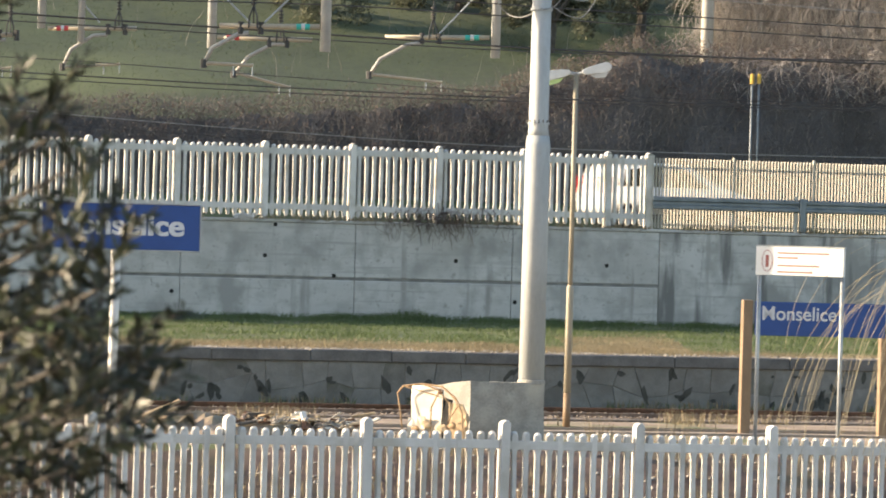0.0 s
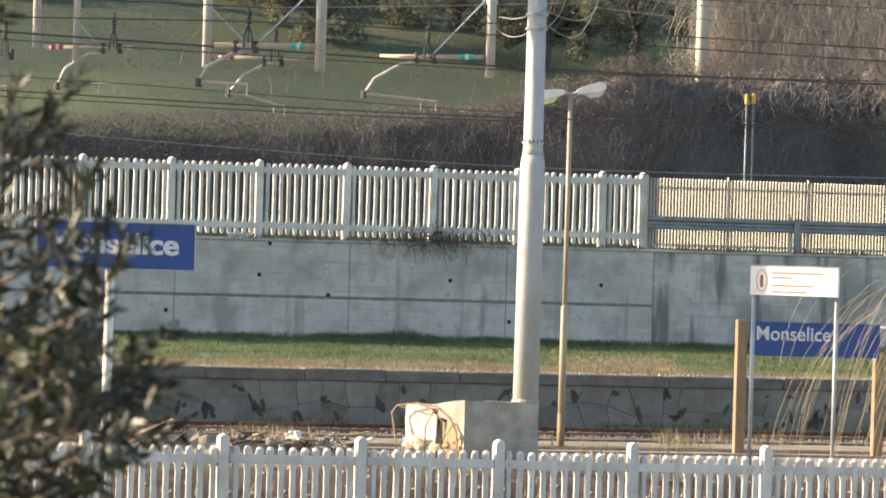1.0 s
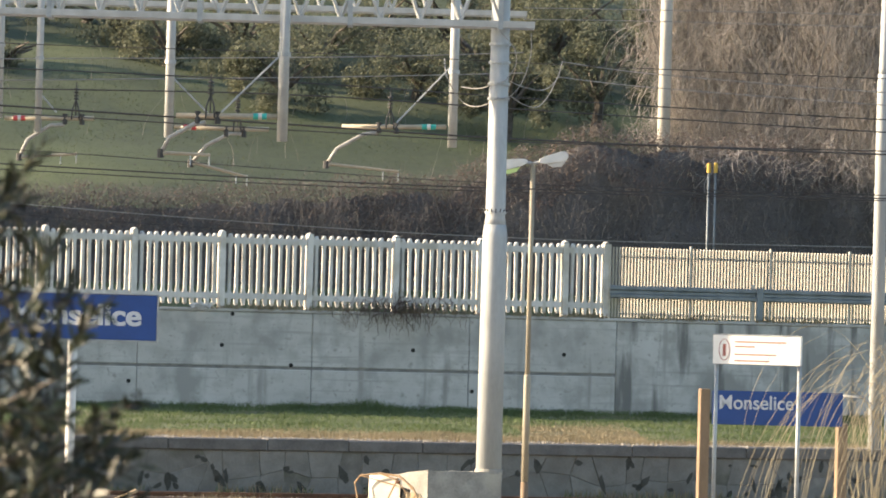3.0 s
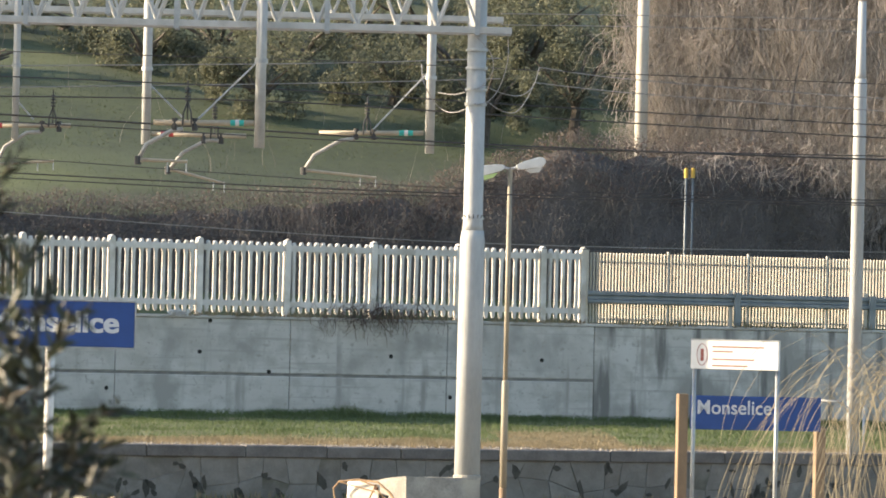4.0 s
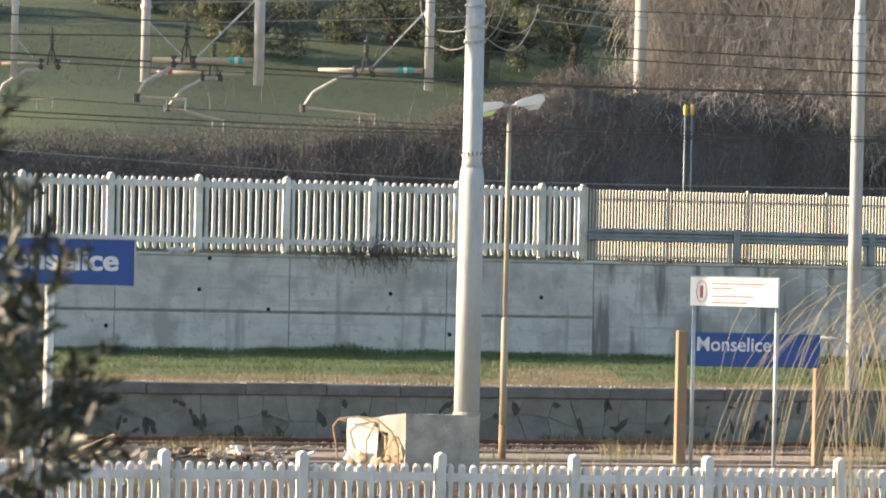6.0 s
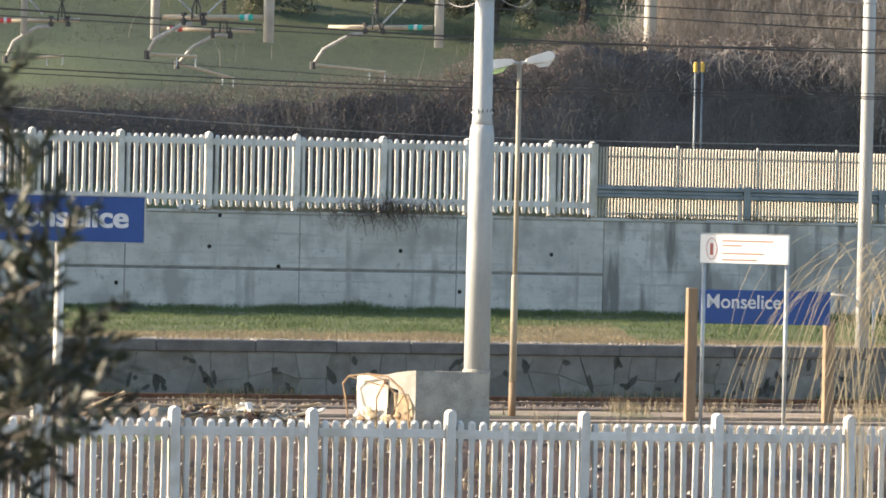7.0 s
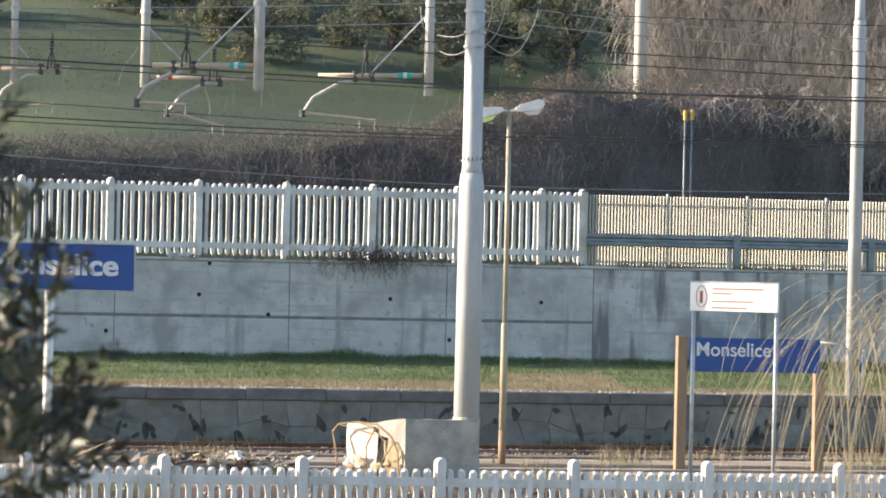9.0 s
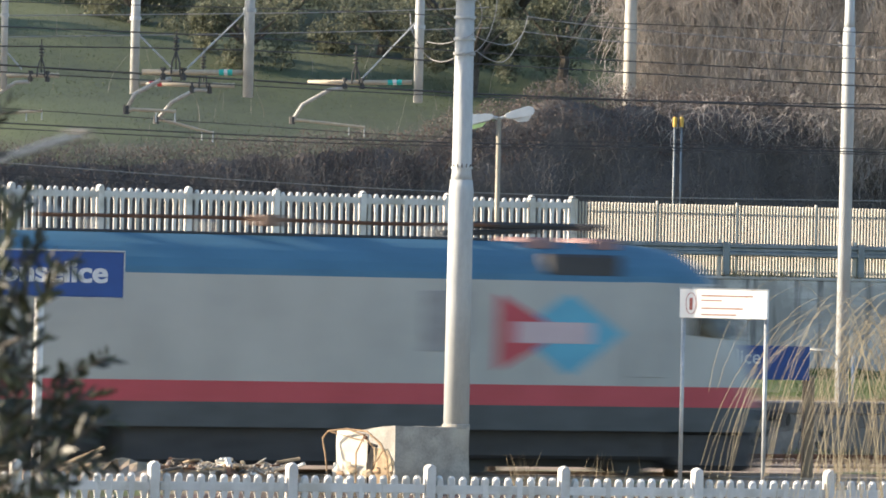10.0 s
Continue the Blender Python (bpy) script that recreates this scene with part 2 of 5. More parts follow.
M["pinkish"] = mat("pinkish_cover", (0.28, 0.17, 0.16), (0.22, 0.13, 0.125), rough=0.6, scale=4, bump=0.1)
M["logo_blue"] = mat("logo_blue", (0.09, 0.36, 0.50), (0.08, 0.31, 0.44), rough=0.45, scale=3, bump=0)
M["loco_skirt"] = mat("loco_skirt", (0.07, 0.078, 0.082), (0.042, 0.048, 0.05), rough=0.6, scale=3, bump=0.1)
M["mark_text"] = mat("mark_text", (0.50, 0.40, 0.42), (0.44, 0.35, 0.37), rough=0.5, scale=4, bump=0)
M["loco_dark"] = mat("loco_underframe", (0.05, 0.05, 0.052), (0.028, 0.028, 0.03), rough=0.65, scale=4, bump=0.15)
M["glass_dark"] = mat("dark_glass", (0.012, 0.014, 0.016), (0.01, 0.012, 0.014), rough=0.08, scale=3, bump=0)
M["car_white"] = mat("car_white", (0.78, 0.78, 0.77), (0.74, 0.74, 0.73), rough=0.25, scale=2, bump=0)
M["tyre"] = mat("tyre", (0.025, 0.025, 0.025), (0.018, 0.018, 0.018), rough=0.85, scale=9)
M["tail_red"] = mat("tail_lens", (0.5, 0.02, 0.02), (0.4, 0.015, 0.015), rough=0.2, scale=5, bump=0)


# ---- building helpers ----
def link_mesh(name, bm, material, smooth=False):
    me = bpy.data.meshes.new(name)
    bm.to_mesh(me)
    bm.free()
    me.materials.append(M[material])
    if smooth:
        me.shade_smooth()
    return new(name, me)


def part(name, bm, material, parent, label="", smooth=False):
    ob = link_mesh(name, bm, material, smooth)
    ob.parent = parent
    if label:
        tagged(ob, label)
    return ob


def again(name, ob, parent, m):
    """Another piece on the same mesh."""
    o = new(name, ob.data)
    o.parent = parent
    o.matrix_basis = m
    return o


def thing(name, label, category, m=None, group="", kind=""):
    e = new(name)
    e.empty_display_size = 0.2
    if m is not None:
        e.matrix_basis = m
    return tagged(e, label, category, group, kind)


def box(bm, x0, x1, y0, y1, z0, z1, bevel=0.0):
    v = [bm.verts.new((x, y, z)) for z in (z0, z1) for y in (y0, y1) for x in (x0, x1)]
    f = [bm.faces.new([v[i] for i in q]) for q in ((0, 2, 3, 1), (4, 5, 7, 6), (0, 1, 5, 4), (2, 6, 7, 3), (0, 4, 6, 2), (1, 3, 7, 5))]
    if bevel:
        es = list({e for q in f for e in q.edges})
        bmesh.ops.bevel(bm, geom=es, offset=bevel, segments=1, affect="EDGES", profile=0.5)
    return bm


def tube(bm, pts, r, seg=8, cap=True):
    """A tube along points; r a number or one per point."""
    pts = [Vector(p) for p in pts]
    rs = r if isinstance(r, (list, tuple)) else [r] * len(pts)
    rings, side = [], None
    for i, p in enumerate(pts):
        d = (pts[min(i + 1, len(pts) - 1)] - pts[max(i - 1, 0)])
        d = d.normalized() if d.length > 1e-9 else Vector((0, 0, 1))
        if side is None:
            side = d.orthogonal().normalized()
        else:
            side = (side - d * side.dot(d))
            side = side.normalized() if side.length > 1e-6 else d.orthogonal().normalized()
        up = d.cross(side)
        rings.append([bm.verts.new(p + (side * math.cos(a) + up * math.sin(a)) * rs[i]) for a in (2 * math.pi * k / seg for k in range(seg))])
    for a, b in zip(rings, rings[1:]):
        for k in range(seg):
            bm.faces.new((a[k], a[(k + 1) % seg], b[(k + 1) % seg], b[k]))
    if cap:
        bm.faces.new(rings[0][::-1])
        bm.faces.new(rings[-1])
    return bm


def prism(bm, outline, y0, y1):
    """An outline of (x, z) drawn through from y0 to y1."""
    a = [bm.verts.new((x, y0, z)) for x, z in outline]
    b = [bm.verts.new((x, y1, z)) for x, z in outline]
    n = len(a)
    bm.faces.new(a)
    bm.faces.new(b[::-1])
    for i in range(n):
        bm.faces.new((a[i], b[i], b[(i + 1) % n], a[(i + 1) % n]))
    return bm


def B():
    return bmesh.new()


def words(text, size, parent, material, m, bold=0.0):
    cu = bpy.data.curves.new("lettering", "FONT")
    cu.body, cu.size, cu.extrude, cu.offset = text, size, 0.002, bold
    ob = bpy.data.objects.new("lettering", cu)
    scene.collection.objects.link(ob)
    bpy.context.view_layer.update()
    me = bpy.data.meshes.new_from_object(ob.evaluated_get(bpy.context.evaluated_depsgraph_get()))
    bpy.data.objects.remove(ob)
    me.materials.clear()
    me.materials.append(M[material])
    o = new("lettering", me)
    o.parent, o.matrix_basis = parent, m
    return o


def stuff(name, verts, faces, material, label, category):
    me = bpy.data.meshes.new(name)
    me.from_pydata(verts, [], faces)
    me.materials.append(M[material])
    return tagged(new(name, me), label, category, kind="stuff")


def rng(seed):
    return random.Random(seed)


# ---- the ground ----
def along(s, x):
    """The depth y of the line's strip s at x."""
    return s + TAN * x


def hill(s):
    return 4.0 + max(0.0, s - 121.0) * 0.235 if s < 175 else 4.0 + 54 * 0.235 + (s - 175) * 0.12 if s < 330 else 35.3


def height(x, y, s, upper):
    if s > 107.7 or (abs(s - 107.7) < 1e-6 and upper):
        if s < 119.5:
            return 3.42
        return max(3.42, hill(s) + 0.35 * noise.noise((x * 0.12, y * 0.12, 0)) * min(1, max(0, (s - 121) / 6)))
    if s > 90.35 or (abs(s - 90.35) < 1e-6 and upper):
        return 1.03 + (s - 90.35) / 17.35 * 0.22 + 0.05 * noise.noise((x * 0.5, s * 0.5, 3)) * min(1, max(0, (s - 91) / 2))
    k = min(1, max(0, (y - 0.12 * x - 69.3) / 3.2))
    k = k * k * (3 - 2 * k)
    low = -1.15 + 0.04 * noise.noise((x * 0.6, y * 0.6, 5))
    flat = 0.14 * min(1, max(0, (79.0 - s) / 1.5)) - 0.03
    return low + (flat - low) * k


def build_ground():
    xs = [-1500, -700, -300, -150, -80, -45, -28] + [-20 + i * 0.5 for i in range(85)] + [28, 45, 80, 150, 300, 700, 1500]
    ss = [-400, -150, -60, -20, 0, 20, 35, 50, 58, 63] + [65 + i * 0.4 for i in range(40)] + [81, 82, 83, 84, 85, 86, 87, 88, 89, 90, 90.35, 90.35]
    ss += [91 + i * 0.8 for i in range(21)] + [107.7, 107.7, 109, 112, 115, 118, 119.5] + [120 + i * 1.5 for i in range(40)] + [190, 220, 260, 330, 500, 1000, 2500]
    vs, fs = [], []
    seen = set()
    for s in ss:
        up = s in seen
        seen.add(s)
        for x in xs:
            y = along(s, x)
            vs.append((x, y, height(x, y, s, up)))
    n = len(xs)
    for i in range(len(ss) - 1):
        for j in range(n - 1):
            fs.append((i * n + j, i * n + j + 1, (i + 1) * n + j + 1, (i + 1) * n + j))
    me = bpy.data.meshes.new("ground")
    me.from_pydata(vs, [], fs)
    for k in ("ground", "turf", "bank_earth", "hill_turf"):
        me.materials.append(M[k])
    for p in me.polygons:
        i = p.index // (n - 1)
        p.material_index = 3 if ss[i] > 119 else 1 if ss[i] >= 91.8 else 2 if ss[i] < 72.5 else 0
    me.shade_smooth()
    return tagged(new("ground", me), "brown earth beside the tracks rising to a green hillside", "ground", kind="structure")


build_ground()

def strip(name, s0, s1, z0, z1, x0, x1, material, label, category):
    bm = B()
    v = []
    for x in (x0, x1):
        for s, z in ((s0, z0), (s0, z1), (s1, z1), (s1, z0)):
            v.append(bm.verts.new((x, along(s, x), z)))
    for q in ((0, 1, 2, 3), (7, 6, 5, 4), (0, 4, 5, 1), (1, 5, 6, 2), (2, 6, 7, 3), (3, 7, 4, 0)):
        bm.faces.new([v[i] for i in q])
    return tagged(link_mesh(name, bm, material), label, category, kind="structure")


strip("road", 108.6, 118.8, 3.40, 3.445, -260, 260, "asphalt", "grey asphalt road above the retaining wall", "road")
strip("track_bed", 78.6, 81.9, -0.05, 0.02, -320, 200, "dusty", "brown ballast bed under the nearer track", "track bed")
strip("track_bed", 84.2, 87.6, -0.05, 0.06, -320, 200, "ballast", "brown ballast bed under the farther track", "track bed")
strip("platform_surface", 82.0, 84.0, -0.05, 0.03, -320, 200, "ground", "low earthen platform strip between the two tracks", "platform")


def railway_rail(s, z, material):
    t = thing("railway_rail", "rusty brown steel railway rail on the ballast", "rail", pose(0, s, z, 0, 0, SLANT), "rails of the two tracks")
    for name, outline in (("rail_foot", [(-0.07, 0), (0.07, 0), (0.07, 0.025), (-0.07, 0.025)]), ("rail_web", [(-0.012, 0.025), (0.012, 0.025), (0.012, 0.12), (-0.012, 0.12)]), ("rail_head", [(-0.035, 0.12), (0.035, 0.12), (0.035, 0.165), (0.028, 0.172), (-0.028, 0.172), (-0.035, 0.165)])):
        bm = B()
        a = [bm.verts.new((-330, y, z)) for y, z in outline]
        b = [bm.verts.new((205, y, z)) for y, z in outline]
        bm.faces.new(a), bm.faces.new(b[::-1])
        for i in range(len(a)):
            bm.faces.new((a[i], b[i], b[(i + 1) % len(a)], a[(i + 1) % len(a)]))
        part(name, bm, material, t)


TRACK = 80.25
for s, z, material in ((TRACK - 0.735, -0.11, "dusty"), (TRACK + 0.735, -0.11, "dusty"), (85.2, -0.03, "dusty_rust"), (86.7, 0.0, "rust")):
    railway_rail(s, z, material)


# ---- retaining wall and stone platform ----
def retaining_wall():
    w = thing("wall_retaining", "grey stained cast-concrete retaining wall of large panels below the road", "retaining wall", pose(0, 107.5, 0, 0, 0, SLANT), kind="structure")
    bm = B()
    box(bm, -60, 60, 0.0, 0.5, 0.9, 3.42)
    part("wall_core", bm, "joint", w)
    edges = [-30.9, -26.6, -22.3, -18.0, -13.7, -9.4] + [-5.924/0.9613, -2.008/0.9613, 1.587/0.9613, 5.013/0.9613, 9.3, 13.4, 17.5, 21.6, 25.7]
    zj = 2.146
    for a, b in zip(edges, edges[1:]):
        tall = a > 5
        for z0, z1 in ((0.95, 3.40),) if tall else ((0.95, zj - 0.034), (zj + 0.03, 3.40)):
            bm = B()
            box(bm, a + (0.002 if tall and a > 6 else 0.008), b - (0.002 if tall else 0.008), -0.02, 0.05, z0, z1, 0.016)
            part("panel", bm, "damp_concrete" if tall else "wall_concrete", w)
    bm = B()
    box(bm, -60, 60, -0.05, 0.52, 3.405, 3.47, 0.012)
    part("wall_cap", bm, "wall_concrete", w)
    # Each weep hole is a solid plug with its inner shade painted on.
    for p in ((-4.043, 106.341, 2.637), (-2.478, 106.789, 2.212), (0.293, 107.584, 2.616), (3.790, 108.587, 2.598), (1.673, 107.980, 1.700), (-3.822, 106.404, 3.348), (-6.101, 105.751, 1.782)):
        bm = B()
        u = p[0] / math.cos(radians(SLANT))
        tube(bm, [(u, -0.026, p[2]), (u + 0.01, 0.05, p[2])], 0.05, 9)
        part("weep_hole", bm, "hole", w)
    return w


retaining_wall()


def stone_platform():
    w = thing("wall_platform", "old platform wall of rough rubble stone with dark joints", "platform wall", pose(0, 90.0, 0, 0, 0, SLANT), kind="structure")
    bm = B()
    box(bm, -60, 60, 0.006, 0.45, -0.1, 0.86)
    part("wall_core", bm, "mortar", w)
    r = rng(5)
    x = -14.0
    while x < 18:
        L = r.uniform(1.3, 2.4)
        bm = B()
        box(bm, x, x + L - 0.004, -0.06 + r.uniform(-0.008, 0.008), 0.46, 0.835, 1.06 + r.uniform(-0.012, 0.012), 0.02)
        part("coping_stone", bm, "coping", w)
        x += L
    for a, b in ((-60, -14.02), (18.9, 60)):
        bm = B()
        box(bm, a, b, -0.06, 0.46, 0.835, 1.06)
        part("coping_stone", bm, "coping", w)
    # rubble: a jittered net of corners, each cell one stone
    cols, rows = 62, 2
    net = {}
    for i in range(cols + 1):
        for j in range(rows + 1):
            zz = -0.03 + 0.885 * j / rows
            net[i, j] = (-14.5 + i * 0.53 + r.uniform(-0.2, 0.2), min(0.845, max(-0.03, zz + (r.uniform(-0.2, 0.2) if 0 < j < rows else 0))))
    for i in range(cols):
        for j in range(rows):
            if r.random() < 0.08:
                continue
            q = [net[i, j], net[i + 1, j], net[i + 1, j + 1], net[i, j + 1]]
            cx, cz = sum(p[0] for p in q) / 4, sum(p[1] for p in q) / 4
            k = r.uniform(0.98, 1.01)
            out = []
            for a in range(4):
                p, n2 = q[a], q[(a + 1) % 4]
                for t in (0.03, 0.5, 0.97):
                    px, pz = p[0] + (n2[0] - p[0]) * t, p[1] + (n2[1] - p[1]) * t
                    kk = k * r.uniform(0.97, 1.03)
                    out.append((cx + (px - cx) * kk, cz + (pz - cz) * kk))
            bm = B()
            d = r.uniform(-0.007, 0.003)
            front = [bm.verts.new((cx + (a - cx) * 0.965, d - 0.006, cz + (b - cz) * 0.965)) for a, b in out]
            mid = [bm.verts.new((a, d + 0.005, b)) for a, b in out]
            back = [bm.verts.new((a, 0.08, b)) for a, b in out]
            bm.faces.new(front)
            for u, v in ((front, mid), (mid, back)):
                for a in range(12):
                    bm.faces.new((u[a], v[a], v[(a + 1) % 12], u[(a + 1) % 12]))
            part("stone", bm, "stone", w)
    # dark slabs painted as shade in hollows where stones and mortar have fallen out
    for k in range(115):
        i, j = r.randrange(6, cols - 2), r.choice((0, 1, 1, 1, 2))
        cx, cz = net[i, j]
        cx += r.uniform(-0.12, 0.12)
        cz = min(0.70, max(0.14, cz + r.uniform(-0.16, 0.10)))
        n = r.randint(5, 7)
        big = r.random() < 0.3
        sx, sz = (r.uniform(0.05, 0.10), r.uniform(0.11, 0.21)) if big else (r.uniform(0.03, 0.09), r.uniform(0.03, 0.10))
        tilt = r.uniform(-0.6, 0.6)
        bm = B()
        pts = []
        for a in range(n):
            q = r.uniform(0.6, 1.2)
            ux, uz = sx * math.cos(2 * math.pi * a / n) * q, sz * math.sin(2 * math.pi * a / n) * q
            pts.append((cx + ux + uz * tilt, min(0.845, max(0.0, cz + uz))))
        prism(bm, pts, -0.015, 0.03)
        part("hollow", bm, "hollow_shade", w)
    return w


# ---- concrete fences ----
def post_outline(w, h):
    pts = [(-w / 2, 0), (w / 2, 0), (w / 2, h - w * 0.42)]
    for a in (25, 55, 90, 125, 155):
        pts.append((w / 2 * math.cos(radians(a)), h - w * 0.42 + w * 0.42 * math.sin(radians(a))))
    return pts + [(-w / 2, h - w * 0.42)]


def picket_outline(w, waist, foot, low, high, tip):
    """A bar that widens where it crosses the two rails and ends in a rounded tip."""
    right = [(w * 0.22, foot), (w * 0.42, foot + 0.035), (w / 2, low[0] - 0.01), (w / 2, low[1] + 0.01), (waist / 2, low[1] + 0.085), (waist / 2, high[0] - 0.085), (w / 2, high[0] - 0.01), (w / 2, tip - w * 0.62), (w * 0.40, tip - w * 0.24), (w * 0.18, tip - 0.006)]
    return right + [(-x, z) for x, z in right[::-1]]


def upright(bm, outline, half, edge, taper):
    """An upright bar that narrows towards its front."""
    mid = sum(z for _, z in outline) / len(outline)
    rings = [[bm.verts.new((x * k, y, z + (mid - z) * (1 - k) * 0.12)) for x, z in outline] for y, k in ((-half, taper), (half - edge, 1.0), (half, 0.9))]
    n = len(outline)
    bm.faces.new(rings[0])
    bm.faces.new(rings[-1][::-1])
    for a, b in zip(rings, rings[1:]):
        for i in range(n):
            bm.faces.new((a[i], b[i], b[(i + 1) % n], a[(i + 1) % n]))
    return bm


def concrete_fence(m, bays, bay, count, total, tip, low, high, label, paint, cut=None):
    """Posts, two rails and pickets; local x along the fence, z from its foot."""
    f = thing("concrete_fence", label, "fence", m)
    bm = B()
    upright(bm, post_outline(0.19, total), 0.075, 0.01, 0.68)
    post = part("post", bm, paint, f)
    bm = B()
    upright(bm, picket_outline(0.118, 0.088, 0.07, low, high, tip), 0.034, 0.008, 0.64)
    pick = part("picket", bm, paint, f)
    rails = []
    for z0, z1 in (low, high):
        bm = B()
        box(bm, 0.07, bay - 0.07, -0.036, 0.036, z0, z1, 0.008)
        rails.append(part("rail", bm, paint, f))
    x = 0.0
    first = set()
    def put(name, ob, mm):
        if ob.name not in first:
            ob.matrix_basis = mm
            first.add(ob.name)
        else:
            again(name, ob, f, mm)
    r = rng(int(bays * 7 + bay * 100))
    for b in range(bays):
        put("post", post, pose(x, 0, 0, 0, r.uniform(-0.5, 0.5), 0))
        frac = cut if cut and b == bays - 1 else 1.0
        n = round(count * frac)
        L = bay * frac
        for rail in rails:
            put("rail", rail, pose(x, 0, r.uniform(-0.006, 0.006)) @ Matrix.Diagonal((frac, 1, 1, 1)))
        for k in range(n):
            put("picket", pick, pose(x + L * (k + 1) / (n + 1) + r.uniform(-0.004, 0.004), r.uniform(-0.005, 0.005), r.uniform(-0.010, 0.010), 0, r.uniform(-0.6, 0.6), r.uniform(-2, 2)))
        x += L
    put("post", post, pose(x, 0, 0))
    return f


# ---- slatted steel fence and guard rail ----
def steel_fence(x0, panels):
    f = thing("steel_fence", "cream painted steel fence of narrow upright slats on the retaining wall", "fence", pose(x0, along(107.75, x0), 3.47, 0, 0, SLANT))
    bm = B()
    box(bm, -0.028, 0.028, -0.006, 0.006, 0.03, 1.66, 0.0015)
    slat = part("slat", bm, "slat", f)
    bm = B()
    box(bm, -0.022, 0.022, -0.05, 0.03, 0, 1.72, 0.006)
    post = part("post", bm, "slat", f)
    pw, n = 1.99, 24
    for p in range(panels):
        if p:
            again("post", post, f, pose(p * pw, 0, 0))
        for k in range(n):
            m = pose(p * pw + 0.05 + (k + 0.5) * (pw - 0.1) / n, 0.0, 0, 0, 0, -62)
            if p == 0 and k == 0:
                slat.matrix_basis = m
            else:
                again("slat", slat, f, m)
        for z in (0.12, 1.45):
            bm = B()
            box(bm, p * pw + 0.04, (p + 1) * pw - 0.04, 0.036, 0.056, z, z + 0.035)
            part("cross_rail", bm, "rail_steel", f)
    return f


def guard_rail(x0, x1):
    g = thing("guard_rail", "blue-grey corrugated steel guard rail on short posts", "guard rail", pose(x0, along(107.55, x0), 3.47, 0, 0, SLANT))
    L = (x1 - x0) / math.cos(radians(SLANT))
    prof = [(0.0, 0.47), (-0.05, 0.50), (-0.05, 0.56), (0.0, 0.59), (0.0, 0.65), (-0.05, 0.68), (-0.05, 0.74), (0.0, 0.77)]
    prof = prof + [(y + 0.012, z) for y, z in prof[::-1]]
    bm = B()
    a = [bm.verts.new((0, y, z)) for y, z in prof]
    b = [bm.verts.new((L, y, z)) for y, z in prof]
    for i in range(len(a)):
        bm.faces.new((a[i], b[i], b[(i + 1) % len(a)], a[(i + 1) % len(a)]))
    part("beam", bm, "rail_steel", g)
    x = (8.254 - x0) / math.cos(radians(SLANT))
    while x < L:
        bm = B()
        box(bm, x - 0.05, x + 0.05, 0.012, 0.07, 0.0, 0.86, 0.01)
        part("post", bm, "slat", g)
        bm = B()
        box(bm, x + 0.06, x + 0.22, -0.075, 0.01, 0.02, 0.80, 0.01)
        part("bracket", bm, "rail_steel", g)
        x += 3.4
    return g


FAR_END = 4.725
BAY = 2.05
concrete_fence(pose(FAR_END - (11 * BAY - 0.0 + 0.97) * math.cos(radians(SLANT)), along(107.8, FAR_END - (11 * BAY + 0.97) * math.cos(radians(SLANT))), 3.47, 0, 0, SLANT), 12, BAY, 11, 1.78, 1.71, (0.22, 0.35), (1.48, 1.62), "white weathered concrete picket fence on top of the retaining wall", "white_concrete", cut=0.48)
steel_fence(FAR_END + 0.1, 6)
guard_rail(FAR_END + 0.12, FAR_END + 11.2)
NEAR_X, NEAR_SLANT = -1.017, 10.5
concrete_fence(pose(NEAR_X - 4 * 2.025 * math.cos(radians(NEAR_SLANT)), 68.3 - 4 * 2.025 * math.sin(radians(NEAR_SLANT)), 0.742 - 1.80, 0, 0, NEAR_SLANT), 10, 2.025, 11, 1.80, 1.63, (0.20, 0.32), (1.37, 1.50), "white concrete picket fence in front of the tracks", "white_concrete")


# ---- masts, beam and overhead line ----
def mast(p, z1, zj, r0, r1, rtop, material, label):
    """A spun-concrete mast with a collar where its upper part is set in."""
    t = thing("mast", label, "catenary mast", pose(p[0], p[1], p[2]))
    bm = B()
    h = zj - p[2]
    tube(bm, [(0, 0, -0.05), (0, 0, h - 0.16), (0, 0, h)], [r0, r1 * 1.03, r1 * 0.93], 24)
    part("lower_shaft", bm, material, t, smooth=True)
    bm = B()
    tube(bm, [(0, 0, h - 0.01), (0, 0, h + 0.12), (0, 0, z1 - p[2])], [r1 * 0.9, r1 * 0.82, rtop], 24)
    part("upper_shaft", bm, material, t, smooth=True)
    return t


BIG = (1.469, 75.000, 1.075)
big_mast = mast((BIG[0], BIG[1], 1.06), 10.6, 5.017, 0.205, 0.19, 0.145, "pole_concrete", "tall tapered grey concrete mast standing on a concrete block")
ZC = 5.216
for z in (ZC, 7.903, 7.613, 7.269, 7.034):
    bm = B()
    tube(bm, [(0, 0, z - 1.06 - 0.02), (0, 0, z - 1.06 + 0.02)], [0.178, 0.178], 20)
    part("clamp_band", bm, "galv", big_mast)
for k in range(16):
    a = 2 * math.pi * k / 16
    bm = B()
    tube(bm, [(0.165 * math.cos(a), 0.165 * math.sin(a), ZC - 1.06 - 0.01), (0.20 * math.cos(a), 0.20 * math.sin(a), ZC - 1.06 + 0.05)], 0.009, 5)
    part("bolt", bm, "darkmetal", big_mast)
RM = (9.458, 93.000, 1.424)
mast((RM[0], RM[1], 1.02), 10.044, 8.505, 0.135, 0.12, 0.078, "pole_concrete", "slender pale concrete mast standing on the stone platform")
HM = (6.928, 126.000, 8.517)
mast((HM[0], HM[1], 5.0), 13.5, 12.6, 0.19, 0.15, 0.13, "pole_warm", "round concrete mast rising behind the brown thicket")


